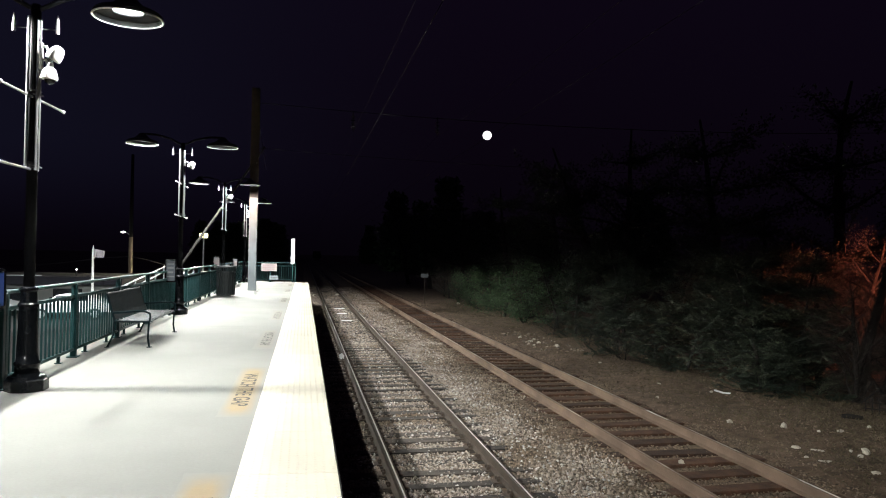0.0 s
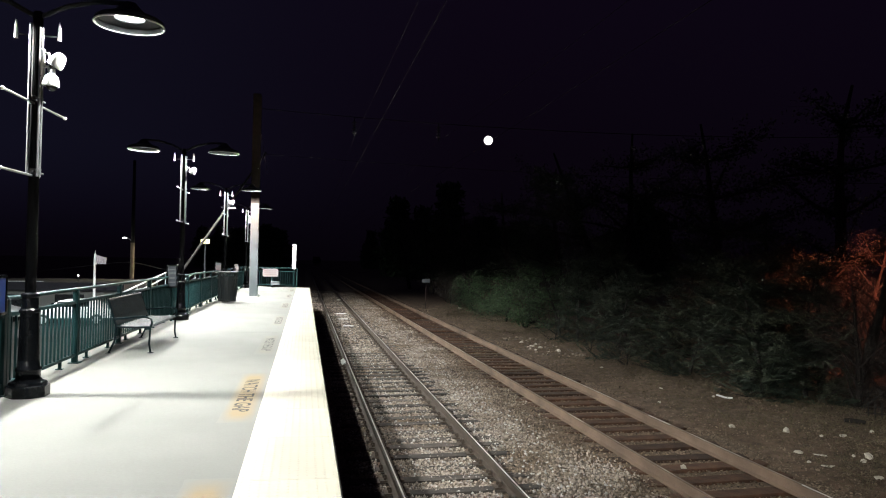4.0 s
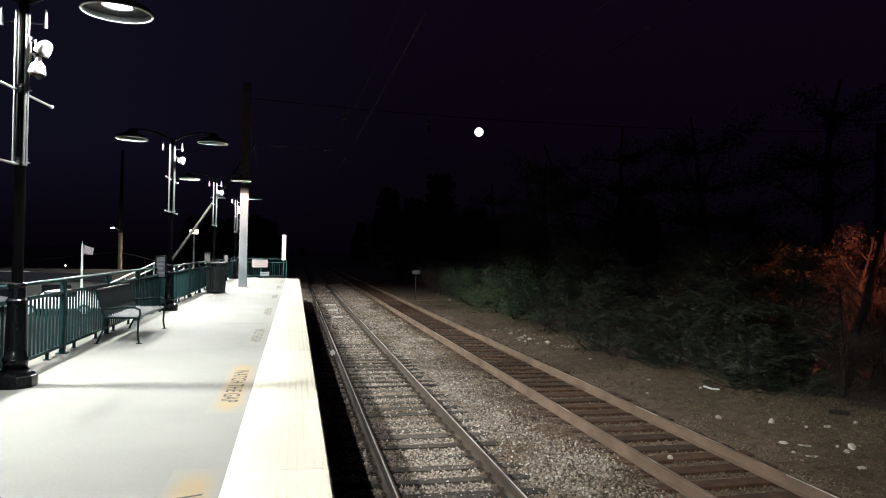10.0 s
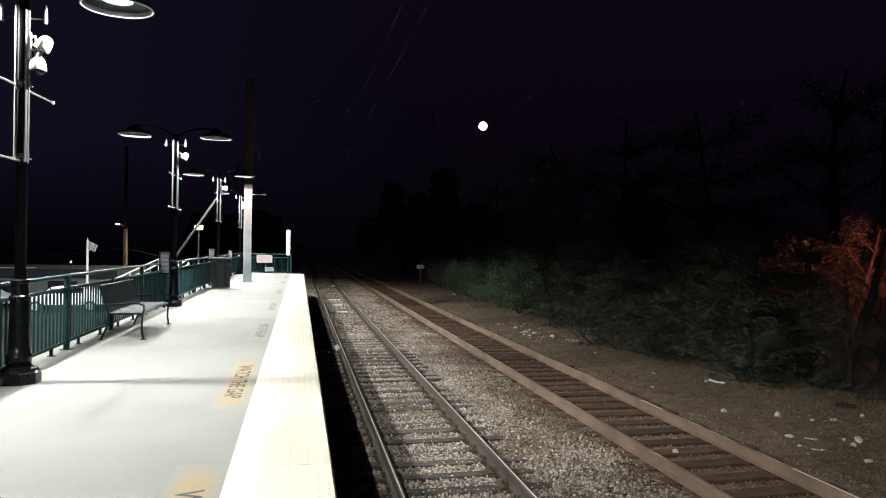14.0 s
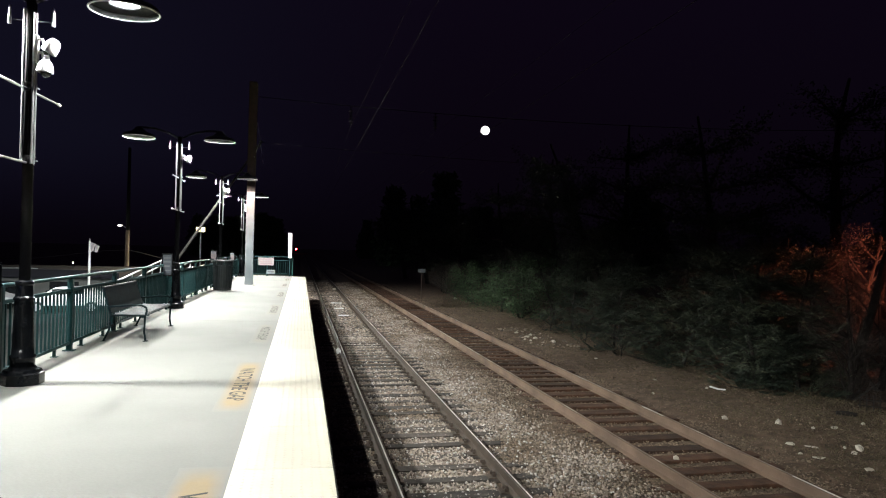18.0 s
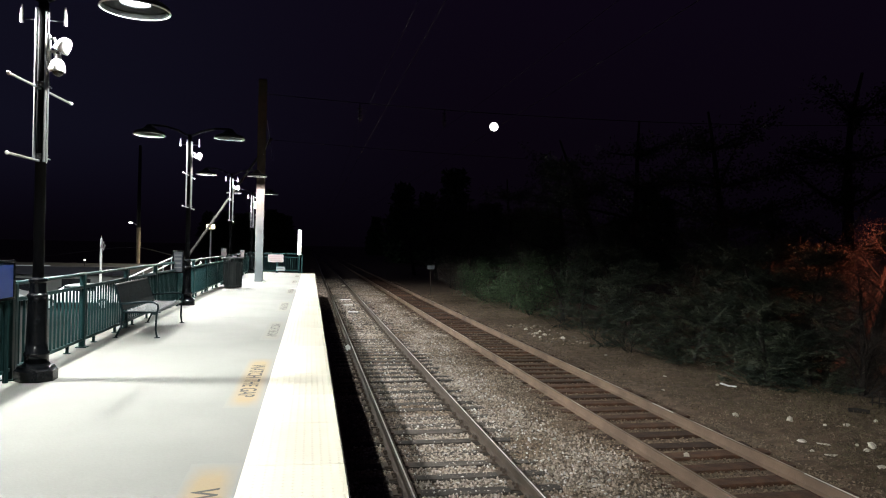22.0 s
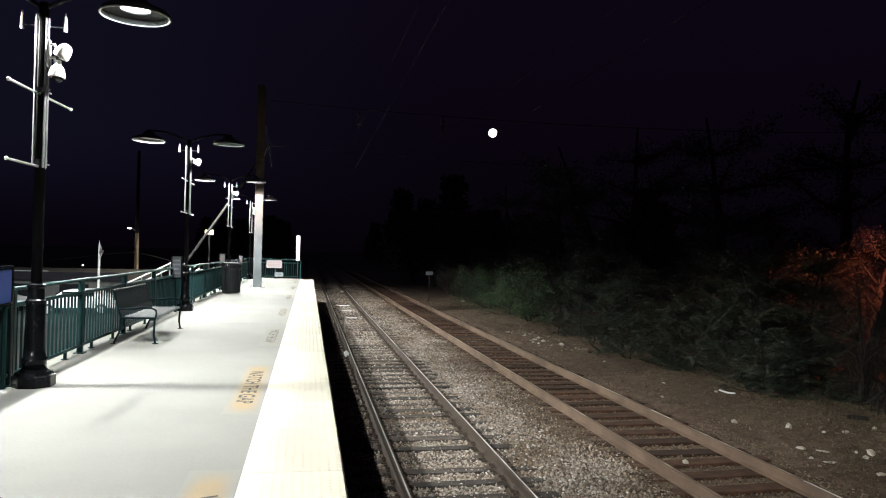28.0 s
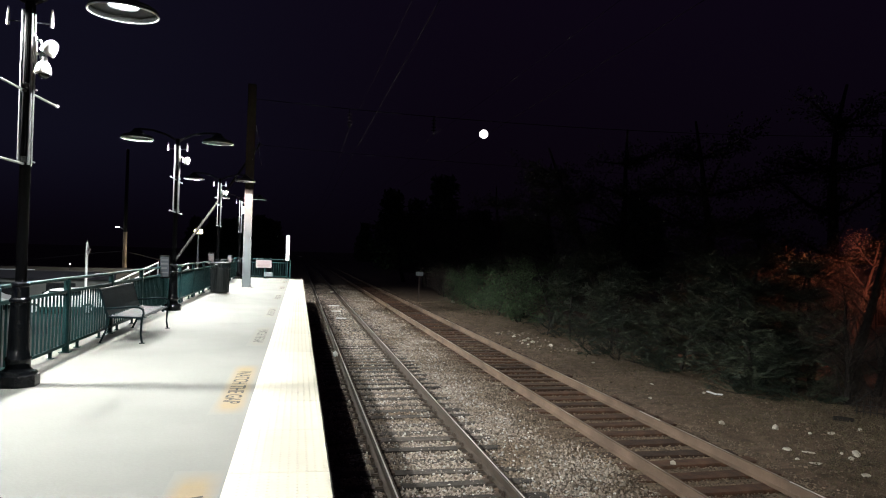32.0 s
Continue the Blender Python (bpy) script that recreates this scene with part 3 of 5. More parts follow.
# ---- platform lamps ----
def lamp_post(m, cams, arms_long, bright=1.0):
    t = thing("platform_lamp", m, "black lamp post with two lit round disc lamps and cameras", "lamp post", "platform lamps")
    bm = B()
    lathe(bm, [(0.220, 0.0), (0.220, 0.12), (0.200, 0.135), (0.186, 0.165), (0.145, 0.175), (0.128, 0.20)], 8, flat=math.pi / 8)
    part("base_plinth", bm, BLACK_PAINT, t)
    bm = B()
    lathe(bm, [(0.125, 0.20), (0.125, 0.28), (0.133, 0.29), (0.133, 0.315), (0.114, 0.33), (0.109, 0.42), (0.095, 0.93), (0.095, 0.95)], 28)
    part("lower_shaft", bm, BLACK_PAINT, t, smooth=True)
    bm = B()
    lathe(bm, [(0.095, 0.935), (0.107, 0.945), (0.107, 0.97), (0.089, 0.99), (0.084, 1.11), (0.095, 1.125), (0.095, 1.15), (0.070, 1.165), (0.057, 1.17)], 16)
    part("collar", bm, BLACK_PAINT, t)
    bm = B()
    lathe(bm, [(0.057, 1.16), (0.053, 4.34), (0.045, 4.37), (0.0, 4.38)], 14)
    part("upper_shaft", bm, SHAFT_BLACK, t, smooth=True)
    # conduits strapped to the shaft
    for cx, cy, r, z0, z1 in ((-0.050, -0.062, 0.017, 2.5, 4.22), (0.052, -0.058, 0.016, 2.48, 3.62), (0.074, -0.035, 0.010, 2.48, 3.62), (0.045, -0.060, 0.010, 3.62, 4.18), (0.070, -0.040, 0.008, 3.62, 4.18)):
        part("conduit", rod(B(), (cx, cy, z0), (cx, cy, z1), r, r, 8), GALV, t, "bright metal conduit")
    for z in (2.54, 3.36):
        bm = B()
        lathe(bm, [(0.066, z - 0.035), (0.076, z - 0.03), (0.076, z - 0.015), (0.068, z - 0.010), (0.068, z + 0.010), (0.076, z + 0.015), (0.076, z + 0.03), (0.066, z + 0.035)], 14)
        cl = part("clamp", bm, CLAMP_STEEL, t)
        for bx in (-0.082, 0.082):
            part("clamp_bolt", rod(B(), (bx, -0.035, z - 0.02), (bx, 0.035, z - 0.02), 0.010, 0.010, 6), GALV, cl)
        lo, hi = (-0.73, 0.77 if z > 3 else 0.10)
        if not arms_long:
            lo, hi = -0.80, 0.80
        lean = math.tan(radians(4)) if arms_long else 0.0
        a = part("banner_arm", rod(B(), (lo * lean, lo, z - 0.05), (hi * lean, hi, z - 0.05), 0.015, 0.015, 8), GALV, t, "thin pale banner arm")
        for e in (lo, hi):
            g = B()
            bmesh.ops.create_uvsphere(g, u_segments=8, v_segments=6, radius=0.023, matrix=Matrix.Translation((e * lean, e, z - 0.05)))
            part("end_ball", g, WHITE_PAINT, a, smooth=True)
    for sx in (-0.225, 0.225):
        bm = B()
        lathe(bm, [(0.008, 4.265), (0.015, 4.215), (0.022, 4.095), (0.022, 4.055), (0.0, 4.05)], 8, (sx, 0))
        f = part("finial", bm, WHITE_PAINT, t, "slim white finial")
        part("finial_arm", rod(B(), (0, 0, 4.10), (sx, 0, 4.10), 0.008, 0.008, 6), CLAMP_STEEL if sx < 0 else GALV, f)
    for sx in (-1, 1):
        a = B()
        pipe(a, [(0, 0, 4.30), (sx * 0.30, 0, 4.46), (sx * 0.62, 0, 4.545), (sx * ARM, 0, 4.555)], 0.028, 8)
        part("lamp_arm", a, MATTE_BLACK, t)
        d = B()
        lathe(d, [(0.0, 4.414), (0.163, 4.412), (0.165, 4.380), (0.172, 4.375), (0.362, 4.366), (0.370, 4.304), (0.376, 4.302), (0.378, 4.345), (0.34, 4.382), (0.20, 4.43), (0.12, 4.50), (0.07, 4.56), (0.0, 4.57)], 32)
        dip = Matrix.Translation((sx * ARM, 0, 4.36)) @ Matrix.Rotation(radians(2.2 if sx > 0 else -0.6), 4, "X") @ Matrix.Translation((0, 0, -4.36))
        bmesh.ops.transform(d, matrix=dip, verts=d.verts)
        disc = part("disc_shade", d, SHADE, t, "dark grey round disc lamp shade")
        rm = B()
        lathe(rm, [(0.369, 4.302), (0.372, 4.296), (0.386, 4.294), (0.391, 4.302), (0.386, 4.312), (0.377, 4.312), (0.377, 4.303), (0.369, 4.302)], 36, caps=False)
        bmesh.ops.transform(rm, matrix=dip, verts=rm.verts)
        part("rim", rm, WHITE_PAINT, disc, "bright white rim")
        le = B()
        lathe(le, [(0.0, 4.396), (0.155, 4.396), (0.155, 4.402), (0.0, 4.403)], 24)
        bmesh.ops.transform(le, matrix=dip, verts=le.verts)
        part("lens", le, LENS, disc, "glowing white lamp lens")
        ld = bpy.data.lights.new("lamp_light", "SPOT")
        ld.spot_size, ld.spot_blend, ld.shadow_soft_size = radians(166), 0.26, 0.07
        ld.energy, ld.color = LAMP_POWER * bright * (0.86 if sx < 0 else 0.28), LAMP_COLOUR
        lo_ = new("lamp_light", ld)
        lo_.parent = t
        lo_.location = (sx * ARM, 0, 4.365)
    # cameras
    for k in range(cams):
        z = 3.87 - 0.15 * k
        br = B()
        pipe(br, [(0.06, -0.02, z + 0.02), (0.13, -0.04, z + 0.02), (0.15, -0.05, z - 0.06)], 0.016, 8)
        box(br, 0.05, 0.085, -0.05, 0.01, z - 0.09, z + 0.07, 0.006)
        cam_part = part("camera_bracket", br, WHITE_PAINT, t, "white camera bracket")
        h = B()
        if k == 0:
            lathe(h, [(0.0, 0.165), (0.03, 0.160), (0.052, 0.143), (0.068, 0.115), (0.078, 0.08), (0.084, 0.04), (0.087, 0.0), (0.088, -0.035), (0.082, -0.048), (0.066, -0.052), (0.0, -0.052)], 22)
            bmesh.ops.transform(h, matrix=pose(0.215, -0.06, z - 0.095, 0, 30, 0) @ Matrix.Diagonal((0.98, 0.9, 0.82, 1)), verts=h.verts)
        else:
            lathe(h, [(0.0, 0.125), (0.030, 0.122), (0.036, 0.10), (0.040, 0.065), (0.060, 0.045), (0.080, 0.015), (0.092, -0.03), (0.103, -0.09), (0.103, -0.10), (0.09, -0.106), (0.0, -0.106)], 22)
            bmesh.ops.transform(h, matrix=pose(0.175, -0.06, z - 0.12, 0, 4, 0) @ Matrix.Scale(0.86, 4), verts=h.verts)
        hh = part("camera_housing", h, WHITE_PAINT, t, "white dome camera housing", smooth=True)
        g = B()
        c = (0.19, -0.06, z - 0.115) if k == 0 else (0.178, -0.06, z - 0.205)
        bmesh.ops.create_uvsphere(g, u_segments=12, v_segments=8, radius=0.05 if k == 0 else 0.06, matrix=Matrix.Translation(c))
        part("camera_dome", g, GLASS_DARK, hh, "dark smoked camera dome", smooth=True)
    return t


for (x, y, cams, bright) in ((-3.085, 7.84, 2, 1.0), (-3.13, 17.47, 1, 1.15), (-3.17, 27.1, 1, 1.5), (-3.17, 36.8, 2, 1.8), (-3.08, -1.8, 1, 1.3), (-3.06, -11.4, 1, 0.2)):
    lamp_post(pose(x, y, top(x)), cams, abs(y - 7.84) < 0.1, bright)


# ---- railing along the platform back ----
def picket_mesh(h):
    bm = B()
    box(bm, -0.013, 0.013, -0.0095, 0.0095, 0, h)
    me = bpy.data.meshes.new("picket")
    bm.to_mesh(me)
    bm.free()
    me.materials.append(GREEN_PAINT)
    return me


def railing(m, length, label, pm, post_gap, spacing=0.14, feet=True):
    """A fence along its own y, from 0 to length."""
    t = thing("platform_railing", m, label, "railing", "platform railings")
    z_top, z_mid, z_low = 1.09, 0.90, 0.12
    bm = B()
    rod(bm, (0, 0, z_top), (0, length, z_top), 0.026, 0.026, 10)
    part("handrail", bm, GREEN_PAINT, t, "dark green tubular handrail")
    for z, hh in ((z_mid, 0.045), (z_low, 0.04)):
        bm = B()
        box(bm, -0.022, 0.022, 0, length, z - hh / 2, z + hh / 2, 0.004)
        part("rail_bar", bm, GREEN_PAINT, t)
    n = max(1, round(length / post_gap))
    for i in range(n + 1):
        y = length * i / n
        bm = B()
        box(bm, -0.038, 0.038, y - 0.038, y + 0.038, 0.0, z_top - 0.005, 0.006)
        p = part("post", bm, GREEN_PAINT, t)
        bm = B()
        box(bm, -0.075, 0.075, y - 0.075, y + 0.075, 0.0, 0.014, 0.004)
        part("foot_plate", bm, GREEN_PAINT, p)
    k = int(length / spacing)
    for i in range(1, k):
        y = i * spacing
        if min(abs(y - length * j / n) for j in range(n + 1)) < 0.05:
            continue
        o = new("picket", pm)
        o.parent = t
        o.location = (0, y, z_low)
    if feet:
        f = int(length / 1.15)
        for i in range(f):
            y = 0.6 + i * 1.15
            bm = B()
            box(bm, -0.02, 0.02, y - 0.02, y + 0.02, 0.0, z_low, 0.003)
            box(bm, -0.045, 0.045, y - 0.035, y + 0.035, 0.0, 0.012, 0.003)
            part("foot", bm, GREEN_PAINT, t)
    return t


PICKET = picket_mesh(0.78)
zr = top(RAILING_X)
railing(pose(RAILING_X, 7.92, zr), 9.44, "dark green metal picket railing along the platform back", PICKET, 2.4)
railing(pose(RAILING_X, 17.43, zr), 9.6, "dark green metal picket railing along the platform back", PICKET, 2.4)
railing(pose(RAILING_X, 27.1, zr), 11.6, "dark green metal picket railing along the platform back", PICKET, 2.4)
railing(pose(RAILING_X, -1.9, zr), 9.74, "dark green metal picket railing along the platform back", PICKET, 2.4)
railing(pose(RAILING_X, -15.9, zr), 13.9, "dark green metal picket railing along the platform back", PICKET, 2.4, spacing=0.16)
# railing across the far end of the platform
railing(pose(-0.50, 38.75, top(-1.9), 0, 0, 90), 2.80, "dark green metal railing across the platform end", PICKET, 1.4, spacing=0.13, feet=False)


# ---- things on the platform ----
def bench():
    t = thing("platform_bench", pose(-2.82, 12.43, top(-2.82)), "dark metal platform bench with curved arms and mesh seat", "bench")
    half = 1.10
    # seat and back: steel straps close together
    n = 34
    for i in range(n):
        y = -half + 0.03 + (2 * half - 0.06) * i / (n - 1)
        q = B()
        pts = [(0.285, 0.415), (0.255, 0.440), (0.10, 0.432), (-0.10, 0.430), (-0.22, 0.440)]
        for (xa, za), (xb, zb) in zip(pts[:-1], pts[1:]):
            v = [q.verts.new((x, y + e, z + dz)) for x, z in ((xa, za), (xb, zb)) for e in (-0.022, 0.022) for dz in (-0.004, 0.004)]
            bmesh.ops.convex_hull(q, input=v)
        part("seat_strap", q, BENCH_SEAT, t, "worn grey steel seat strap")
        q = B()
        pts = [(-0.235, 0.46), (-0.275, 0.55), (-0.325, 0.72), (-0.375, 0.87)]
        for (xa, za), (xb, zb) in zip(pts[:-1], pts[1:]):
            v = [q.verts.new((x + dx, y + e, z)) for x, z in ((xa, za), (xb, zb)) for e in (-0.030, 0.030) for dx in (-0.004, 0.004)]
            bmesh.ops.convex_hull(q, input=v)
        part("back_strap", q, BENCH_DARK, t)
    s = B()
    rod(s, (-0.385, -half, 0.88), (-0.385, half, 0.88), 0.018, 0.018, 8)
    part("top_rail", s, BENCH_SEAT, t, "pale worn top rail")
    for y in (-half, half):
        f = B()
        pipe(f, [(-0.36, y, 0.0), (-0.27, y, 0.20), (-0.25, y, 0.43), (-0.38, y, 0.885)], 0.0165, 8)
        part("back_leg", f, BENCH_DARK, t)
        f = B()
        pipe(f, [(0.29, y, 0.0), (0.265, y, 0.15), (0.275, y, 0.40), (0.30, y, 0.50), (0.29, y, 0.56), (0.22, y, 0.595), (0.08, y, 0.60), (-0.10, y, 0.58), (-0.29, y, 0.57)], 0.0165, 8)
        part("front_leg_and_arm", f, BENCH_DARK, t, "curved front leg and armrest")
        f = B()
        pipe(f, [(-0.25, y, 0.43), (0.27, y, 0.425)], 0.017, 8)
        part("seat_bearer", f, BENCH_DARK, t)
        for x in (-0.36, 0.29):
            f = B()
            lathe(f, [(0.048, 0.0), (0.048, 0.008), (0.022, 0.014), (0.0, 0.016)], 10, (x, y))
            part("foot_plate", f, BENCH_DARK, t)
    return t


BENCH_DARK = mat("dark_bench_paint", (0.0028, 0.0075, 0.0095), 0.75, 0.0, 0.3, 6, 90, 0.04, spec=0.06)
BENCH_SEAT = mat("worn_bench_metal", (0.012, 0.016, 0.019), 0.65, 0.0, 0.3, 6, 90, 0.05, spec=0.2)
bench()


BIN_PAINT = mat("dark_grey_bin_paint", (0.011, 0.014, 0.015), 0.5, 0.0, 0.3, 6, 90, 0.04, spec=0.3)


def litter_bin():
    t = thing("litter_bin", pose(-2.81, 24.9, top(-2.8)), "dark slatted metal litter bin on the platform", "litter bin")
    t.scale = (1.12, 1.12, 1.15)
    bm = B()
    lathe(bm, [(0.22, 0.03), (0.24, 0.05), (0.262, 0.80), (0.25, 0.80), (0.22, 0.06), (0.0, 0.05)], 20)
    part("liner", bm, BIN_PAINT, t)
    for i in range(22):
        a = 2 * math.pi * i / 22
        s = B()
        pts = [(0.268, 0.02), (0.284, 0.3), (0.290, 0.70), (0.296, 0.86), (0.306, 0.92)]
        pipe(s, [(r * math.cos(a), r * math.sin(a), z) for r, z in pts], 0.016, 5)
        part("slat", s, BIN_PAINT, t)
    for r, z in ((0.280, 0.05), (0.302, 0.76), (0.318, 0.93)):
        bm = B()
        lathe(bm, [(r - 0.015, z - 0.02), (r + 0.012, z - 0.02), (r + 0.012, z + 0.02), (r - 0.015, z + 0.02), (r - 0.015, z - 0.02)], 24, caps=False)
        part("hoop", bm, BIN_PAINT, t)
    bm = B()
    lathe(bm, [(0.305, 0.93), (0.28, 0.955), (0.16, 0.975), (0.14, 0.97), (0.14, 0.93)], 24, caps=False)
    part("lid", bm, MATTE_BLACK, t)
    return t


litter_bin()


def column():
    """The overhead line mast: an H-section, with its raking strut behind."""
    cx, cy = -2.17, 28.75
    t = thing("overhead_line_mast", pose(cx, cy, top(cx)), "pale blue-grey steel mast for the overhead line", "mast")
    def section(bm, z0, z1):
        for sy in (-1, 1):
            box(bm, -0.165, 0.165, sy * 0.17 - 0.012, sy * 0.17 + 0.012, z0, z1, 0.003)
        box(bm, -0.012, 0.012, -0.16, 0.16, z0, z1)
        return bm

    part("painted_section", section(B(), 0.02, 3.95), COLUMN_PAINT, t)
    # above the lamps' cut-off the lack of light is put into the colour
    part("unlit_section", section(B(), 3.95, 8.6), DIM_RUST, t, "upper mast in rust brown darkened for missing lamplight")
    bm = B()
    box(bm, -0.27, 0.27, -0.26, 0.26, 0.0, 0.022, 0.005)
    bp = part("base_plate", bm, CONCRETE_OLD, t)
    for sx in (-0.235, 0.235):
        for sy in (-0.22, 0.22):
            part("anchor_bolt", rod(B(), (sx, sy, 0.02), (sx, sy, 0.06), 0.018, 0.018, 6), GALV, bp)
    bm = B()
    rod(bm, (0.40, 0.05, 6.15), (-4.5, 0.0, -1.45 - top(cx)), 0.045, 0.062, 10)
    part("raking_strut", bm, STRUT, t, "slanting grey steel strut")
    bm = B()
    rod(bm, (0.31, 0.05, 6.15), (0.10, -0.18, 5.4), 0.014, 0.014, 6)
    rod(bm, (0.31, 0.05, 6.15), (0.46, 0.18, 5.2), 0.014, 0.014, 6)
    rod(bm, (0.31, 0.05, 6.15), (0.20, 0.02, 6.9), 0.014, 0.014, 6)
    part("stay_fork", bm, GALV, t, "forked stay wires")
    return t


column()


def overhead_line():
    t = thing("overhead_line", pose(0, 0, 0), "dark overhead line wires with a hanging insulator", "overhead wires")
    y0 = 28.75

    def sag(p0, p1, drop, r, name, seg=5, n=14):
        pts = []
        for i in range(n + 1):
            u = i / n
            p = Vector(p0).lerp(Vector(p1), u)
            p.z -= drop * 4 * u * (1 - u)
            pts.append(p)
        part(name, pipe(B(), pts, r, seg), CABLE, t)

    sag((-2.17, y0, 8.05), (30.0, y0, 8.6), 0.45, 0.016, "head_span_wire")
    sag((-2.17, y0, 6.12), (30.0, y0, 6.12), 0.30, 0.010, "cross_span_wire")
    for tx in (T1, T2):
        for ya, yb in ((-20.0, y0), (y0, 75.0), (75.0, 130.0)):
            sag((tx, ya, 7.05), (tx, yb, 7.05), 0.55, 0.005, "messenger_wire")
        part("contact_wire", rod(B(), (tx, -20, 5.55), (tx, 130, 5.55), 0.006, 0.006, 6), CABLE, t)
    for tx in (T1, T2):
        bm = B()
        prof = [(0.02, 7.9)]
        for i in range(4):
            z = 7.68 - 0.15 * i
            prof += [(0.03, z + 0.05), (0.115, z + 0.012), (0.115, z), (0.03, z - 0.02)]
        prof += [(0.02, 7.08), (0.0, 7.05)]
        lathe(bm, prof, 14, (tx, y0))
        part("insulator", bm, PORCELAIN, t, "stacked disc insulator", smooth=False)
    # mast across the tracks, beyond the trees
    bm = B()
    for dy in (-0.13, 0.13):
        box(bm, 29.9, 30.16, y0 + dy - 0.012, y0 + dy + 0.012, -1.5, 9.0)
    box(bm, 30.02, 30.04, y0 - 0.118, y0 + 0.118, -1.5, 9.0)
    part("far_mast", bm, UNLIT_BLACK, t)
    return t


overhead_line()


def end_marker():
    t = thing("stop_marker_post", pose(-0.66, 38.70, top(-0.66)), "tall white marker board post at the platform end", "marker post")
    bm = B()
    box(bm, -0.03, 0.03, -0.03, 0.03, 0.0, 2.5, 0.004)
    part("post", bm, GREEN_PAINT, t)
    bm = B()
    box(bm, -0.108, 0.108, -0.075, -0.045, 1.05, 2.50, 0.006)
    part("white_board", bm, WHITE_PAINT, t, "tall narrow white board")
    return t


end_marker()


def panel_sign(name, m, w, h, face, frame_mat, label, bars, post=0.0):
    """A board in its own xz plane, facing -y; bars: rows of (x0, x1, z0, z1, material)."""
    t = thing(name, m, label, "sign")
    bm = B()
    box(bm, -w / 2, w / 2, -0.012, 0.012, 0, h, 0.004)
    bd = part("board", bm, face, t)
    if frame_mat:
        for x0, x1, z0, z1 in ((-w / 2 - 0.02, w / 2 + 0.02, -0.03, 0.0), (-w / 2 - 0.02, w / 2 + 0.02, h, h + 0.03), (-w / 2 - 0.03, -w / 2, 0, h), (w / 2, w / 2 + 0.03, 0, h)):
            bm = B()
            box(bm, x0, x1, -0.022, 0.022, z0, z1, 0.003)
            part("frame_bar", bm, frame_mat, t)
    for x0, x1, z0, z1, mm in bars:
        bm = B()
        box(bm, x0, x1, -0.0165, -0.0125, z0, z1)
        part("printed_bar", bm, mm, bd)
    if post:
        for sx in ((-w / 2 + 0.05, w / 2 - 0.05) if w > 0.7 else (0.0,)):
            part("post", rod(B(), (sx, 0.03, -post), (sx, 0.03, h * 0.9), 0.03, 0.03, 8), GREEN_PAINT, t)
    return t


# notices on the end railing
panel_sign("warning_notice", pose(-1.97, 38.69, 0.60 + 0.03), 0.86, 0.44, WHITE_FACE, None, "white warning notice with faded red print on the end railing",
           [(-0.36, 0.36, 0.30, 0.36, PINK_INK), (-0.34, 0.30, 0.19, 0.23, PINK_INK), (-0.34, 0.34, 0.09, 0.13, PINK_INK)], 0.0)
panel_sign("small_notice", pose(-1.70, 38.69, 0.14), 0.48, 0.24, GREY_FACE, None, "small grey notice low on the end railing", [(-0.18, 0.18, 0.13, 0.16, DARK_INK)], 0.0)
# boards on the back railing
panel_sign("information_board", pose(-3.30, 6.90, 1.01, 0, 0, 90), 1.62, 0.38, BLUE_FACE, BLACK_PAINT, "blue station sign board on the back railing", [], 0.96)
panel_sign("timetable_board", pose(-3.27, 17.02, 0.92, 0, 0, 8), 0.20, 0.50, SLATE_FACE, BLACK_PAINT, "grey timetable board with printed lines beside a lamp post",
           [(-0.08, 0.08, 0.40, 0.43, GREY_FACE), (-0.08, 0.08, 0.30, 0.345, GREY_FACE), (-0.08, 0.06, 0.19, 0.235, GREY_FACE), (-0.08, 0.08, 0.09, 0.12, GREY_FACE)], 0.87)
panel_sign("timetable_board", pose(-3.36, 26.65, 1.05, 0, 0, 8), 0.20, 0.40, WHITE_FACE, BLACK_PAINT, "white timetable board beside the litter bin",
           [(-0.09, 0.09, 0.32, 0.385, GREY_FACE), (-0.09, 0.09, 0.12, 0.15, PINK_INK)], 1.0)
panel_sign("timetable_board", pose(-3.30, 33.2, 1.0, 0, 0, 8), 0.17, 0.34, WHITE_FACE, BLACK_PAINT, "white timetable board on the back railing", [(-0.075, 0.075, 0.25, 0.32, GREY_FACE)], 0.94)


# ---- tactile strip and lettering ----
def make_tactile():
    strip = thing("tactile_strip", pose(0, 0, 0), "yellow tactile warning strip along the platform edge", "tactile paving", kind="structure")
    x0, x1, ln = -0.50, 0.236, 1.20
    bm = B()
    box(bm, x0, x1, 0.003, ln - 0.003, -0.01, 0.006, 0.002)
    nx, ny = 11, 20
    dome = [(0.013, 0.006), (0.009, 0.0092), (0.0, 0.0095)]
    for i in range(nx):
        for j in range(ny):
            cx, cy = x0 + (i + 0.5) * (x1 - x0) / nx, (j + 0.5) * ln / ny
            rings = [[bm.verts.new((cx + r * math.cos(k * math.pi / 3), cy + r * math.sin(k * math.pi / 3), z)) for k in range(6)] for r, z in dome[:2]]
            for k in range(6):
                bm.faces.new((rings[0][k], rings[0][(k + 1) % 6], rings[1][(k + 1) % 6], rings[1][k]))
            bm.faces.new(rings[1])
    for v in bm.verts:
        v.co.z += top(v.co.x)
    first = part("tactile_tile", bm, TACTILE, strip)
    first.location.y = 0.0
    y = P_START + 0.2
    ys = []
    while y + ln < P_END - 0.3:
        ys.append(y)
        y += ln
    first.location.y = ys[0]
    for y in ys[1:]:
        o = first.copy()
        scene.collection.objects.link(o)
        o.location.y = y


make_tactile()


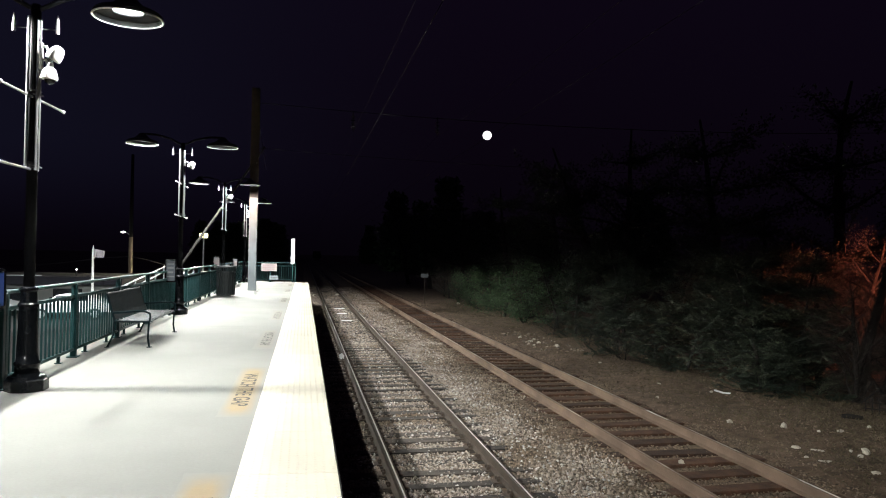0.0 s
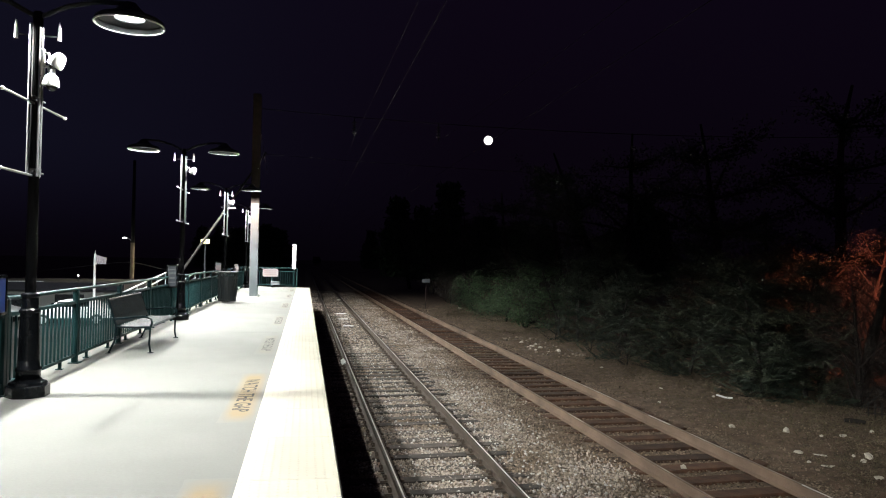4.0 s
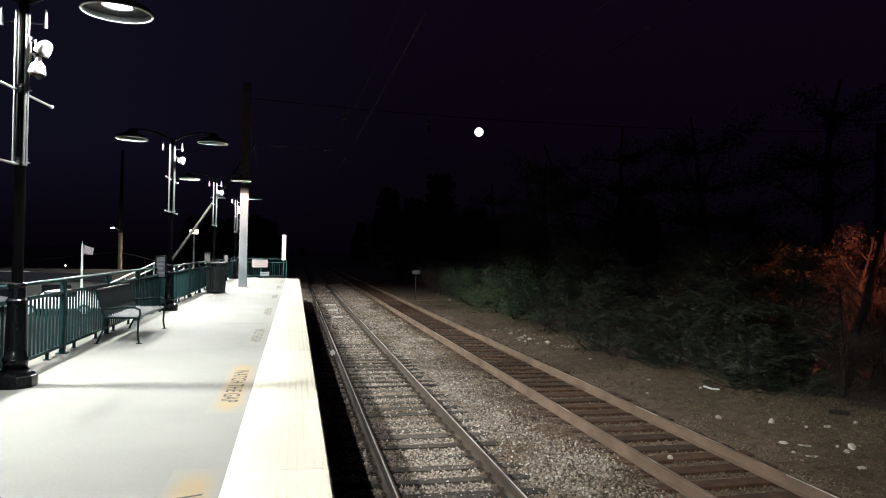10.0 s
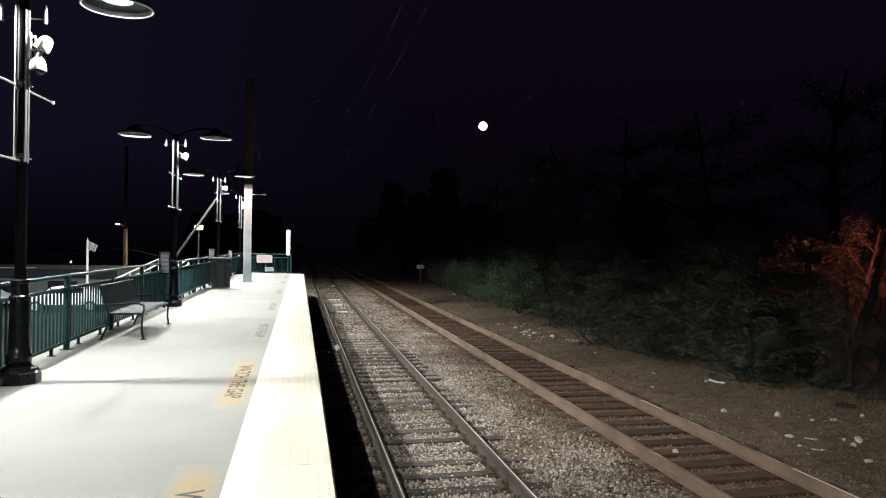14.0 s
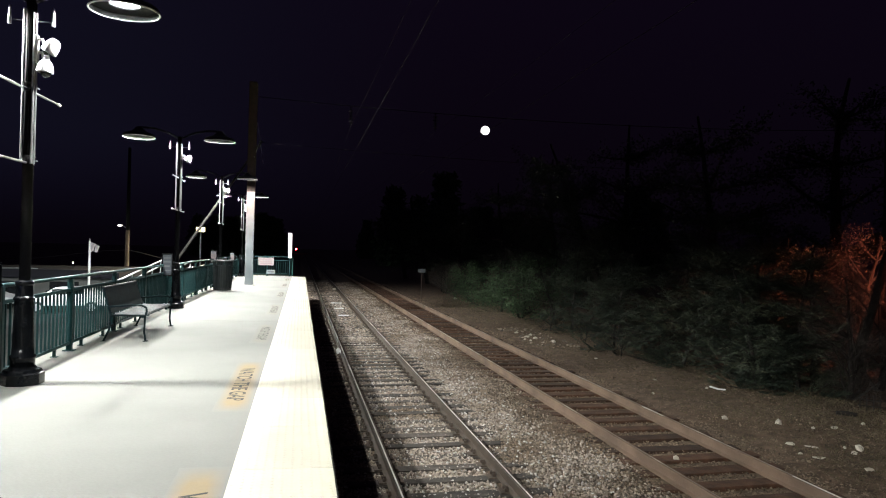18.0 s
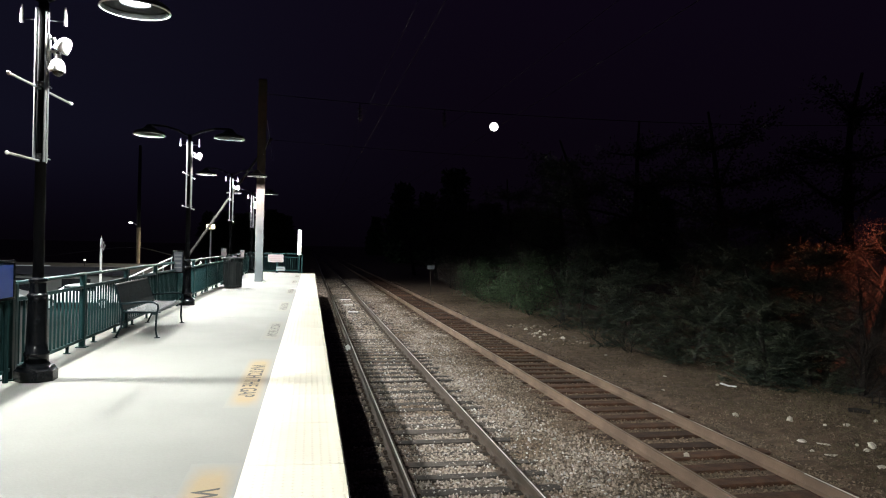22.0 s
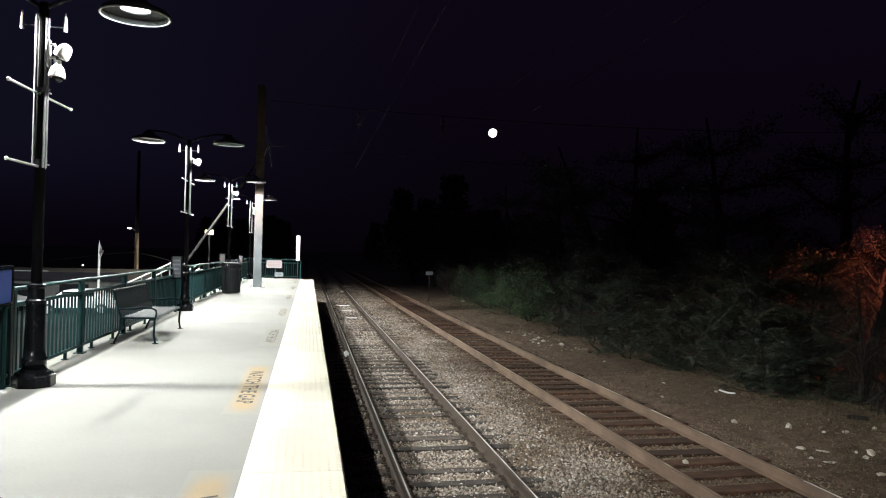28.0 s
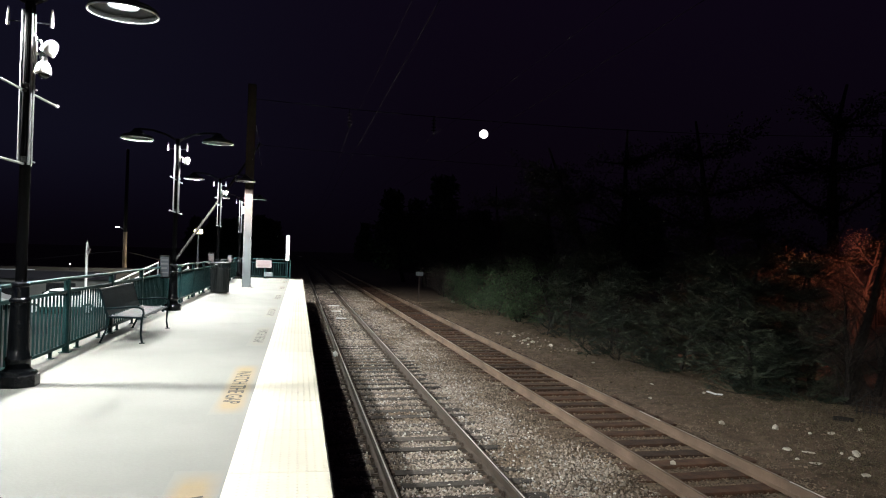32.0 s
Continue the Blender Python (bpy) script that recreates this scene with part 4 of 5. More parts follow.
def gap_lettering(yc, i):
    # patches farther than 10 m take the paler paint and grey letters
    faded = yc > 10
    t = thing("platform_lettering", pose(-0.695, yc, top(-0.695) + 0.0002, 0, math.degrees(math.atan(SLOPE)), 0), "grey words WATCH THE GAP on a pale painted patch" if faded else "black words WATCH THE GAP on a worn yellow painted patch", "platform lettering", "gap warnings")
    bm = B()
    rng = random.Random(40 + i)
    pts = []
    for a, b, n in (((-0.18, -1.47), (0.18, -1.47), 8), ((0.18, -1.47), (0.18, 1.50), 24), ((0.18, 1.50), (-0.18, 1.50), 8), ((-0.18, 1.50), (-0.18, -1.47), 24)):
        for k in range(n):
            u = k / n
            pts.append((a[0] + (b[0] - a[0]) * u + rng.uniform(-0.006, 0.006), a[1] + (b[1] - a[1]) * u + rng.uniform(-0.006, 0.006)))
    lo = [bm.verts.new((x, y, 0.0)) for x, y in pts]
    hi = [bm.verts.new((x, y, 0.0003)) for x, y in pts]
    bm.faces.new(hi)
    for k in range(len(pts)):
        bm.faces.new((lo[k], lo[(k + 1) % len(pts)], hi[(k + 1) % len(pts)], hi[k]))
    part("painted_patch", bm, PALE_PAINT if faded else YELLOW_PAINT, t, "worn yellow paint patch")
    cu = bpy.data.curves.new("lettering", "FONT")
    cu.body = "WATCH THE GAP"
    cu.size = 0.25
    cu.extrude = 0.0003
    cu.offset = 0.003
    cu.align_x, cu.align_y = "CENTER", "CENTER"
    ob = new("lettering", cu)
    bpy.context.view_layer.update()
    dg = bpy.context.evaluated_depsgraph_get()
    me = bpy.data.meshes.new_from_object(ob.evaluated_get(dg))
    bpy.data.objects.remove(ob)
    xs = [v.co.x for v in me.vertices]
    yy = [v.co.y for v in me.vertices]
    w, h = max(xs) - min(xs), max(yy) - min(yy)
    mx, my = (max(xs) + min(xs)) / 2, (max(yy) + min(yy)) / 2
    for v in me.vertices:
        v.co = Vector(((v.co.y - my) / h * 0.180 - 0.002, -(v.co.x - mx) / w * 1.95 + 0.0, v.co.z + 0.0009))
    # one part for each letter
    bm = bmesh.new()
    bm.from_mesh(me)
    todo = set(bm.faces)
    while todo:
        seen, heap = set(), [next(iter(sorted(todo, key=lambda f: f.index)))]
        while heap:
            f = heap.pop()
            if f in seen:
                continue
            seen.add(f)
            heap.extend(g for v in f.verts for g in v.link_faces if g not in seen)
        todo -= seen
        one = B()
        vm = {}
        for f in seen:
            for v in f.verts:
                if v not in vm:
                    vm[v] = one.verts.new(v.co)
        for f in sorted(seen, key=lambda f: f.index):
            one.faces.new([vm[v] for v in f.verts])
        part("letter", one, GREY_LETTER if faded else LETTER_PAINT, t)
    bm.free()


for i, yc in enumerate((3.20, 7.88, 12.7, 17.7, 23.6, 29.5, 35.0, -1.4)):
    gap_lettering(yc, i)


# ---- trees and bushes across the tracks ----
def leaf_cards(centres, dirs, length, width, rng, droop=0.0):
    """Folded leaf shapes, two quads each, at centres along dirs."""
    n = len(centres)
    d = dirs / np.maximum(1e-6, np.linalg.norm(dirs, axis=1, keepdims=True))
    side = np.cross(d, rng.normal(size=(n, 3)))
    side /= np.maximum(1e-6, np.linalg.norm(side, axis=1, keepdims=True))
    up = np.cross(side, d)
    ln = (length * rng.uniform(0.6, 1.3, n))[:, None]
    wd = (width * rng.uniform(0.6, 1.3, n))[:, None]
    a = centres
    b = centres + d * ln * 0.45 + side * wd * 0.5 + up * wd * 0.15
    c = centres + d * ln
    e = centres + d * ln * 0.45 - side * wd * 0.5 + up * wd * 0.15
    v = np.stack([a, b, c, e], axis=1).reshape(-1, 3)
    f = np.arange(n * 4).reshape(n, 4)
    return v, f


def crooked(p0, direction, length, r0, r1, rng, bm, steps=5, seg=6, wander=0.25):
    p = Vector(p0)
    d = Vector(direction).normalized()
    pts = [p.copy()]
    for i in range(steps):
        d = (d + Vector((rng.uniform(-1, 1), rng.uniform(-1, 1), rng.uniform(-0.6, 0.8))) * wander).normalized()
        p = p + d * (length / steps)
        pts.append(p.copy())
    sweep(bm, pts, [r0 + (r1 - r0) * i / steps for i in range(steps + 1)], seg)
    return pts


def bush(name, x, y, z, height, spread, leaf_mat, style, seed, label, n_leaf, leaf=(0.10, 0.05), limbs=9, group="trackside bushes", low=0.0):
    rng = random.Random(seed)
    nr = np.random.default_rng(seed)
    t = thing(name, pose(x, y, z), label, "bush" if height < 4.5 else "tree", group)
    bm = B()
    pts = []
    trunk = crooked((0, 0, -0.1), (rng.uniform(-0.15, 0.15), rng.uniform(-0.15, 0.15), 1), height * 0.8, (0.012 if style == "cedar" else 0.022) * height, 0.004 * height, rng, bm, 6, 7, 0.12)
    part("trunk", bm, BARK, t)
    lb = B()
    for i in range(limbs):
        u = low + (1 - low) * (i + rng.random()) / limbs
        base = trunk[min(len(trunk) - 1, int(u * (len(trunk) - 1)))]
        a = rng.uniform(0, 6.283)
        rise = rng.uniform(-0.05, 0.5) if style != "twig" else rng.uniform(0.4, 1.3)
        reach = spread * (1.12 - 0.80 * u if style == "cedar" else 0.65 + 0.5 * math.sin(math.pi * min(1, u + 0.15))) * rng.uniform(0.75, 1.2)
        q = crooked(base, (math.cos(a), math.sin(a), rise), reach, (0.0035 if style == "cedar" else 0.010) * height * (1.1 - 0.6 * u), 0.003, rng, lb, 4, 5, 0.22)
        pts.append((q, reach))
        for k in range(2 if style != "twig" else 5):
            s = q[rng.randint(1, 3)]
            b = a + rng.uniform(-1.2, 1.2)
            q2 = crooked(s, (math.cos(b), math.sin(b), rng.uniform(-0.1, 0.8)), reach * rng.uniform(0.35, 0.6), 0.006, 0.002, rng, lb, 3, 4, 0.25)
            pts.append((q2, reach * 0.5))
    tagged(part("branchwork", lb, BARK, t), kind="stuff")
    # foliage gathered along the limbs
    cen, dr = [], []
    total = sum(r for _, r in pts)
    for q, reach in pts:
        k = max(4, int(n_leaf * reach / total))
        qa = np.array([tuple(p) for p in q])
        seg_i = nr.integers(0, len(qa) - 1, k)
        u = nr.uniform(0.0, 1.0, k)[:, None]
        base = qa[seg_i] * (1 - u) + qa[seg_i + 1] * u
        along = qa[seg_i + 1] - qa[seg_i]
        along /= np.linalg.norm(along, axis=1, keepdims=True)
        if style == "cedar":
            # flat feathery sprays that lie outward and droop at their tips
            ns = max(2, k // 120)
            sp = nr.integers(0, ns, k)
            ai, au = nr.integers(0, len(qa) - 1, ns), nr.uniform(0, 1, ns)[:, None]
            anchor = qa[ai] * (1 - au) + qa[ai + 1] * au
            ang = nr.uniform(0, 6.283, ns)
            fan = np.stack([np.cos(ang), np.sin(ang), nr.uniform(-0.35, 1.1, ns)], axis=1)
            side = np.stack([-np.sin(ang), np.cos(ang), nr.uniform(-0.4, 0.4, ns)], axis=1)
            ln = nr.uniform(0.20, 0.55, ns)
            u2 = nr.uniform(0, 1, k)
            sg = nr.normal(0, 1, k)
            cen.append(anchor[sp] + fan[sp] * (u2 * ln[sp])[:, None] + side[sp] * (sg * (0.02 + 0.10 * (1 - u2)))[:, None] + nr.normal(0, 0.012, (k, 3)) - np.array([0, 0, 0.05]) * (u2 * u2)[:, None])
            dr.append(fan[sp] + side[sp] * (np.sign(sg) * 0.8)[:, None] + nr.normal(0, 0.15, (k, 3)))
        else:
            cl = nr.integers(0, max(2, k // 10), k)
            cc = nr.normal(0, 0.16, (max(2, k // 10), 3))[cl]
            cen.append(base + cc + nr.normal(0, 0.07, (k, 3)))
            dr.append(nr.normal(0, 1, (k, 3)) + along * 0.4 + np.array([0, 0, -0.35]))
    cen, dr = np.concatenate(cen), np.concatenate(dr)
    ok = cen[:, 2] > (0.10 + 0.30 * nr.uniform(0, 1, len(cen)) if style == "leaf" else 0.02)
    v, f = leaf_cards(cen[ok], dr[ok], leaf[0], leaf[1], nr)
    ob = bulk("crown", v, f, leaf_mat)
    ob.parent = t
    tagged(ob, kind="stuff")
    return t


def verge(x, y):
    return ground_height(x, y) + 0.07 * noise.noise((x * 0.6, y * 0.6, 0)) + 0.03 * noise.noise((x * 2.1, y * 2.1, 5))


def make_trees():
    G, C, D = "leafy dark green bush at the edge of the railway verge", "feathery dark green cedar at the edge of the railway verge", "twiggy russet-brown bush at the edge of the railway verge"
    rows = [
        # x, y, height, spread, material, style, leaves, leaf size
        (10.2, 46.0, 2.6, 1.5, DRY_LEAF, "twig", 4200, (0.06, 0.025)), (10.0, 42.5, 2.4, 1.4, DRY_LEAF, "twig", 5200, (0.055, 0.022)),
        (10.1, 39.0, 2.6, 1.5, LEAF, "leaf", 4800, (0.10, 0.05)), (10.0, 35.5, 2.9, 1.5, LEAF, "leaf", 5600, (0.095, 0.045)),
        (10.0, 32.0, 3.3, 1.6, LEAF, "leaf", 7000, (0.095, 0.045)), (10.0, 28.8, 3.6, 1.6, LEAF, "leaf", 8500, (0.095, 0.042)),
        (10.6, 26.2, 3.9, 1.5, LEAF, "leaf", 3800, (0.10, 0.045)), (10.3, 23.6, 4.3, 1.35, CEDAR, "cedar", 24000, (0.085, 0.016)),
        (11.2, 21.4, 5.6, 1.6, CEDAR, "cedar", 24000, (0.085, 0.016)), (10.1, 19.7, 3.9, 1.4, CEDAR, "cedar", 30000, (0.08, 0.015)),
        (10.9, 17.9, 5.4, 1.6, CEDAR, "cedar", 36000, (0.08, 0.014)), (10.3, 16.0, 4.3, 1.55, CEDAR, "cedar", 44000, (0.075, 0.013)),
        (11.2, 14.4, 5.6, 1.9, CEDAR, "cedar", 52000, (0.075, 0.013)), (10.6, 13.4, 4.5, 1.55, CEDAR, "cedar", 56000, (0.075, 0.013)),
        (13.4, 16.0, 4.6, 1.8, CEDAR, "cedar", 26000, (0.085, 0.016)), (12.5, 19.6, 6.4, 1.9, CEDAR, "cedar", 22000, (0.09, 0.018)),
        (13.4, 12.7, 4.2, 1.7, DRY_LEAF, "twig", 30000, (0.032, 0.009)), (12.9, 14.2, 4.4, 1.5, DRY_LEAF, "twig", 26000, (0.032, 0.009)), (11.9, 12.0, 3.5, 1.1, DRY_LEAF, "twig", 24000, (0.032, 0.009)), (12.9, 11.0, 2.3, 1.2, DRY_LEAF, "twig", 18000, (0.032, 0.009)),
        (14.4, 14.8, 4.8, 2.2, DRY_LEAF, "twig", 26000, (0.034, 0.010)), (14.2, 17.2, 5.0, 2.2, DRY_LEAF, "twig", 22000, (0.036, 0.010)),
        (10.4, 48.6, 2.4, 1.5, DRY_LEAF, "twig", 2500, (0.07, 0.03)), (11.0, 31.0, 4.4, 1.6, DRY_LEAF, "twig", 3500, (0.06, 0.025)),
        (9.7, 24.4, 1.1, 0.8, DRY_LEAF, "twig", 500, (0.05, 0.02)), (9.6, 20.9, 1.0, 0.8, DRY_LEAF, "twig", 450, (0.05, 0.02)), (9.5, 18.0, 0.9, 0.8, DRY_LEAF, "twig", 450, (0.05, 0.02)),
        (11.45, 13.0, 4.4, 1.35, CEDAR, "cedar", 46000, (0.075, 0.013)),
    ]
    for i, (x, y, h, s, m, st, n, lf) in enumerate(rows):
        nm = {"leaf": "trackside_bush", "cedar": "cedar_tree", "twig": "twiggy_bush"}[st]
        lab = {"leaf": G, "cedar": C, "twig": D}[st]
        bush(nm, x, y, verge(x, y), h, s, m, st, 100 + i, lab, n, lf, limbs={"leaf": 14, "cedar": 60, "twig": 16}[st])
    # taller dark trees behind
    tall = [(14.0, 44, 10, 3.2), (14.5, 36, 11, 3.4), (14.2, 28, 11.5, 3.4), (13.4, 26.6, 11, 2.8), (14.8, 21.5, 10.5, 3.2), (17.5, 18.5, 12, 3.4), (21.5, 13.0, 11, 3.2), (12.5, 52, 9, 3.0), (11.5, 60, 10, 3.2), (11.0, 70, 10, 3.4)]
    for i, (x, y, h, s) in enumerate(tall):
        bush("tall_tree", x, y, verge(x, y) if y < 60 else -1.35, h, s, LEAF_UNLIT, "leaf", 300 + i, "tall dark deciduous tree behind the trackside bushes", 9000, (0.13, 0.065), limbs=26, group="background trees", low=0.25)
    # trunk and creeper caught by the orange lamp
    t = thing("bare_tree", pose(13.0, 13.0, verge(13.0, 13)), "tree trunk with climbing ivy lit orange by a street lamp", "tree", "background trees")
    rng = random.Random(9)
    bm = B()
    tp = crooked((0, 0, -0.1), (0.06, 0, 1), 5.2, 0.13, 0.05, rng, bm, 14, 10, 0.05)
    part("trunk", bm, PALE_BARK, t)
    lb = B()
    for i in range(8):
        a = rng.uniform(0, 6.28)
        crooked(tp[2 + i % 5], (math.cos(a), math.sin(a), 0.9), rng.uniform(1.0, 2.0), 0.03, 0.006, rng, lb, 5, 5, 0.25)
    tagged(part("branchwork", lb, BARK, t), kind="stuff")
    nr = np.random.default_rng(9)
    # ivy up the trunk and along one drooping limb
    lb = B()
    limb = [(0.10, 0.0, 4.75), (-0.10, 0.05, 4.35), (-0.30, 0.10, 3.85), (-0.55, 0.15, 3.40), (-0.85, 0.20, 3.05), (-1.15, 0.25, 2.80)]
    sweep(lb, limb, [0.014, 0.013, 0.012, 0.010, 0.008, 0.005], 6)
    part("drooping_limb", lb, BARK, t)
    n = 160
    zz = nr.uniform(1.3, 3.6, n)
    aa = nr.uniform(0, 6.28, n)
    rr = 0.17 + nr.uniform(0, 0.10, n)
    cen = [np.stack([rr * np.cos(aa), rr * np.sin(aa), zz], axis=1)]
    q = np.array(limb)
    k = nr.integers(0, len(q) - 1, 380)
    u = nr.uniform(0, 1, 380)[:, None]
    cen.append(q[k] * (1 - u) + q[k + 1] * u + nr.normal(0, 0.075, (380, 3)))
    cen = np.concatenate(cen)
    v, f = leaf_cards(cen, nr.normal(0, 1, (len(cen), 3)) + np.array([0, 0, -0.8]), 0.052, 0.048, nr)
    ob = bulk("ivy", v, f, IVY)
    ob.parent = t
    tagged(ob, "pale-edged ivy leaves", kind="stuff")
    # dry grass and litter on the verge
    nr = np.random.default_rng(77)
    n = 46000
    x = 7.2 + 4.4 * nr.beta(1.6, 1.0, n)
    y = 6.0 + 36 * nr.uniform(0, 1, n) ** 1.5
    z = np.array([verge(a, b) for a, b in zip(x, y)])
    v, f = leaf_cards(np.stack([x, y, z], axis=1), nr.normal(0, 1, (n, 3)) * np.array([1, 1, 0.2]) + np.array([0, 0, 0.75]), 0.085, 0.012, nr)
    tagged(bulk("verge_grass", v, f, GRASS), "short dry grass tufts on the dirt verge", "grass", kind="stuff")
    # far dark woods right of the line, and added unseen ones on its left
    rng = random.Random(5)
    vs, fs = [], []
    nr = np.random.default_rng(6)
    for i in range(60):
        if i % 2:
            x, y = rng.uniform(15, 60), rng.uniform(95, 260)
        else:
            # added close-set at the bend to block the receding red marker light
            x, y = (-8.3 - 2.6 * (i // 2), 236 + i % 4 * 3) if i < 20 else (rng.uniform(-36, -12), rng.uniform(230, 270))
        h = rng.uniform(9, 15)
        k = 1600
        a = nr.uniform(0, 6.28, k)
        u = nr.uniform(0, 1, k)
        r = 3.6 * np.sqrt(nr.uniform(0, 1, k)) * (0.5 + 0.6 * np.sin(np.pi * np.minimum(1, u + 0.2)))
        c = np.stack([x + r * np.cos(a), y + r * np.sin(a), -1.4 + h * u], axis=1)
        v, f = leaf_cards(c, nr.normal(0, 1, (k, 3)), 1.0, 0.6, nr)
        fs.append(f + sum(len(q) for q in vs))
        vs.append(v)
    tagged(bulk("far_woods", np.concatenate(vs), np.concatenate(fs), LEAF), "dark woods far along the line, the left row added", "woods", kind="stuff")


make_trees()


# ---- stones, litter and small things by the track ----
def rock(x, y, z, sx, sy, sz, seed, name="pale_rock", m=None, turn=0.0):
    bm = B()
    bmesh.ops.create_icosphere(bm, subdivisions=1, radius=0.5)
    jr = random.Random(seed)
    for v in bm.verts:
        k = jr.uniform(0.72, 1.15) + 0.35 * noise.noise(v.co * 2.3 + Vector((seed * 3.1, 0, 0)))
        v.co = Vector((v.co.x * sx * k, v.co.y * sy * k, v.co.z * sz * k))
        if v.co.z < -0.3 * sz:
            v.co.z = -0.3 * sz
    ob = link(name, bm, m or STONE_PALE)
    ob.matrix_basis = pose(x, y, z + 0.25 * sz, 0, 0, turn)
    return tagged(ob, "pale broken stone lying on the dirt verge", "rock", "scattered stones")


def make_rocks():
    rows = [(7.95, 10.8, 0.16, 0.13, 0.12), (8.64, 10.2, 0.22, 0.16, 0.17), (8.07, 9.19, 0.24, 0.15, 0.10), (8.3, 8.98, 0.26, 0.10, 0.07), (9.38, 9.68, 0.25, 0.14, 0.09),
            (8.91, 8.64, 0.20, 0.17, 0.16), (8.66, 8.5, 0.13, 0.11, 0.10), (7.86, 8.33, 0.30, 0.12, 0.06), (8.2, 7.75, 0.2, 0.15, 0.09), (8.75, 8.78, 0.09, 0.08, 0.07),
            (9.0, 9.75, 0.10, 0.08, 0.06), (7.75, 8.6, 0.10, 0.08, 0.06), (9.55, 40.4, 0.35, 0.25, 0.22), (8.62, 17.9, 0.20, 0.15, 0.10), (8.35, 22.4, 0.25, 0.18, 0.15),
            (8.2, 22.9, 0.3, 0.2, 0.12), (8.45, 23.2, 0.22, 0.2, 0.14), (8.0, 21.9, 0.2, 0.15, 0.1), (8.6, 21.2, 0.24, 0.2, 0.16), (8.1, 23.8, 0.2, 0.2, 0.12), (9.3, 13.4, 0.12, 0.1, 0.08),
            (7.7, 13.0, 0.14, 0.10, 0.07), (8.6, 14.5, 0.12, 0.1, 0.06), (10.2, 9.9, 0.13, 0.1, 0.1)]
    for i, (x, y, a, b, c) in enumerate(rows):
        rock(x, y, verge(x, y), a * 0.85, b * 0.85, c * 0.85, i, turn=i * 47 % 180)
    r = rock(1.085, 18.9, -1.36, 0.20, 0.16, 0.22, 50, m=WHITE_PAINT)
    tagged(r, "pale stone on the sleeper end beside the rail", "rock")
    r = rock(5.62, 8.66, -1.42, 0.10, 0.08, 0.09, 51)
    tagged(r, "small pale stone on a brown sleeper", "rock")
    r = rock(2.5, 50.3, -1.42, 0.35, 0.25, 0.2, 52)
    tagged(r, "pale stone between the rails far down the track", "rock")
    # white strip of scrap
    bm = B()
    box(bm, -0.19, 0.19, -0.03, 0.03, 0, 0.03, 0.006)
    bmesh.ops.bisect_plane(bm, geom=bm.verts[:] + bm.edges[:] + bm.faces[:], plane_co=(0.02, 0, 0), plane_no=(1, 0, 0))
    for v in bm.verts:
        v.co.z += 0.02 * (1 if abs(v.co.x) > 0.15 else 0)
    ob = link("white_plank", bm, WHITE_PAINT)
    x, y = 9.45, 13.2
    ob.matrix_basis = pose(x, y, verge(x, y) + 0.015, 0, 2, -62)
    tagged(ob, "broken white plastic strip lying on the verge", "debris")
    # flat white plates between the rails
    for y, x0, x1 in ((30.55, 1.72, 2.21), (34.2, 1.70, 2.19), (37.6, 1.70, 2.30)):
        bm = B()
        box(bm, x0, x1, -0.09, 0.09, 0, 0.02, 0.004)
        ob = link("track_marker_plate", bm, WHITE_PAINT)
        ob.matrix_basis = pose(0, y, -1.408)
        tagged(ob, "flat white plate lying across the sleepers between rails", "marker plate", "track marker plates")
    # small sign across the tracks
    t = thing("lineside_sign", pose(7.66, 42.0, BED), "small grey lineside sign on a thin post", "sign")
    part("post", rod(B(), (0, 0, -0.05), (0, 0, 1.95), 0.03, 0.03, 8), DIM_RUST, t)
    bm = B()
    box(bm, -0.24, 0.24, -0.05, -0.035, 1.70, 1.94, 0.004)
    part("face", bm, GREY_FACE, t, "plain grey sign face")
    # low picket fence and a fallen timber where the orange light reaches the ground
    t = thing("low_fence", pose(11.10, 10.90, verge(11.1, 10.9), 0, 0, -44), "low dark picket fence at the edge of the bushes", "fence")
    for i in range(16):
        bm = B()
        box(bm, i * 0.115 - 0.012, i * 0.115 + 0.012, -0.010, 0.010, -0.05, 0.29 + 0.015 * (i % 3), 0.003)
        part("picket", bm, BARK, t)
    for z in (0.08, 0.21):
        bm = B()
        box(bm, -0.05, 1.80, 0.011, 0.028, z - 0.012, z + 0.012, 0.003)
        part("fence_rail", bm, BARK, t)
    bm = B()
    sweep(bm, [(-0.17, 0, 0.045), (-0.05, 0.01, 0.05), (0.07, -0.01, 0.05), (0.18, 0.0, 0.045)], [0.042, 0.05, 0.047, 0.04], 8)
    ob = link("fallen_timber", bm, BARK)
    ob.matrix_basis = pose(10.40, 10.50, verge(10.4, 10.5) - 0.005, 0, 0, -38)
    tagged(ob, "short dark fallen timber on the dirt verge", "timber")


make_rocks()


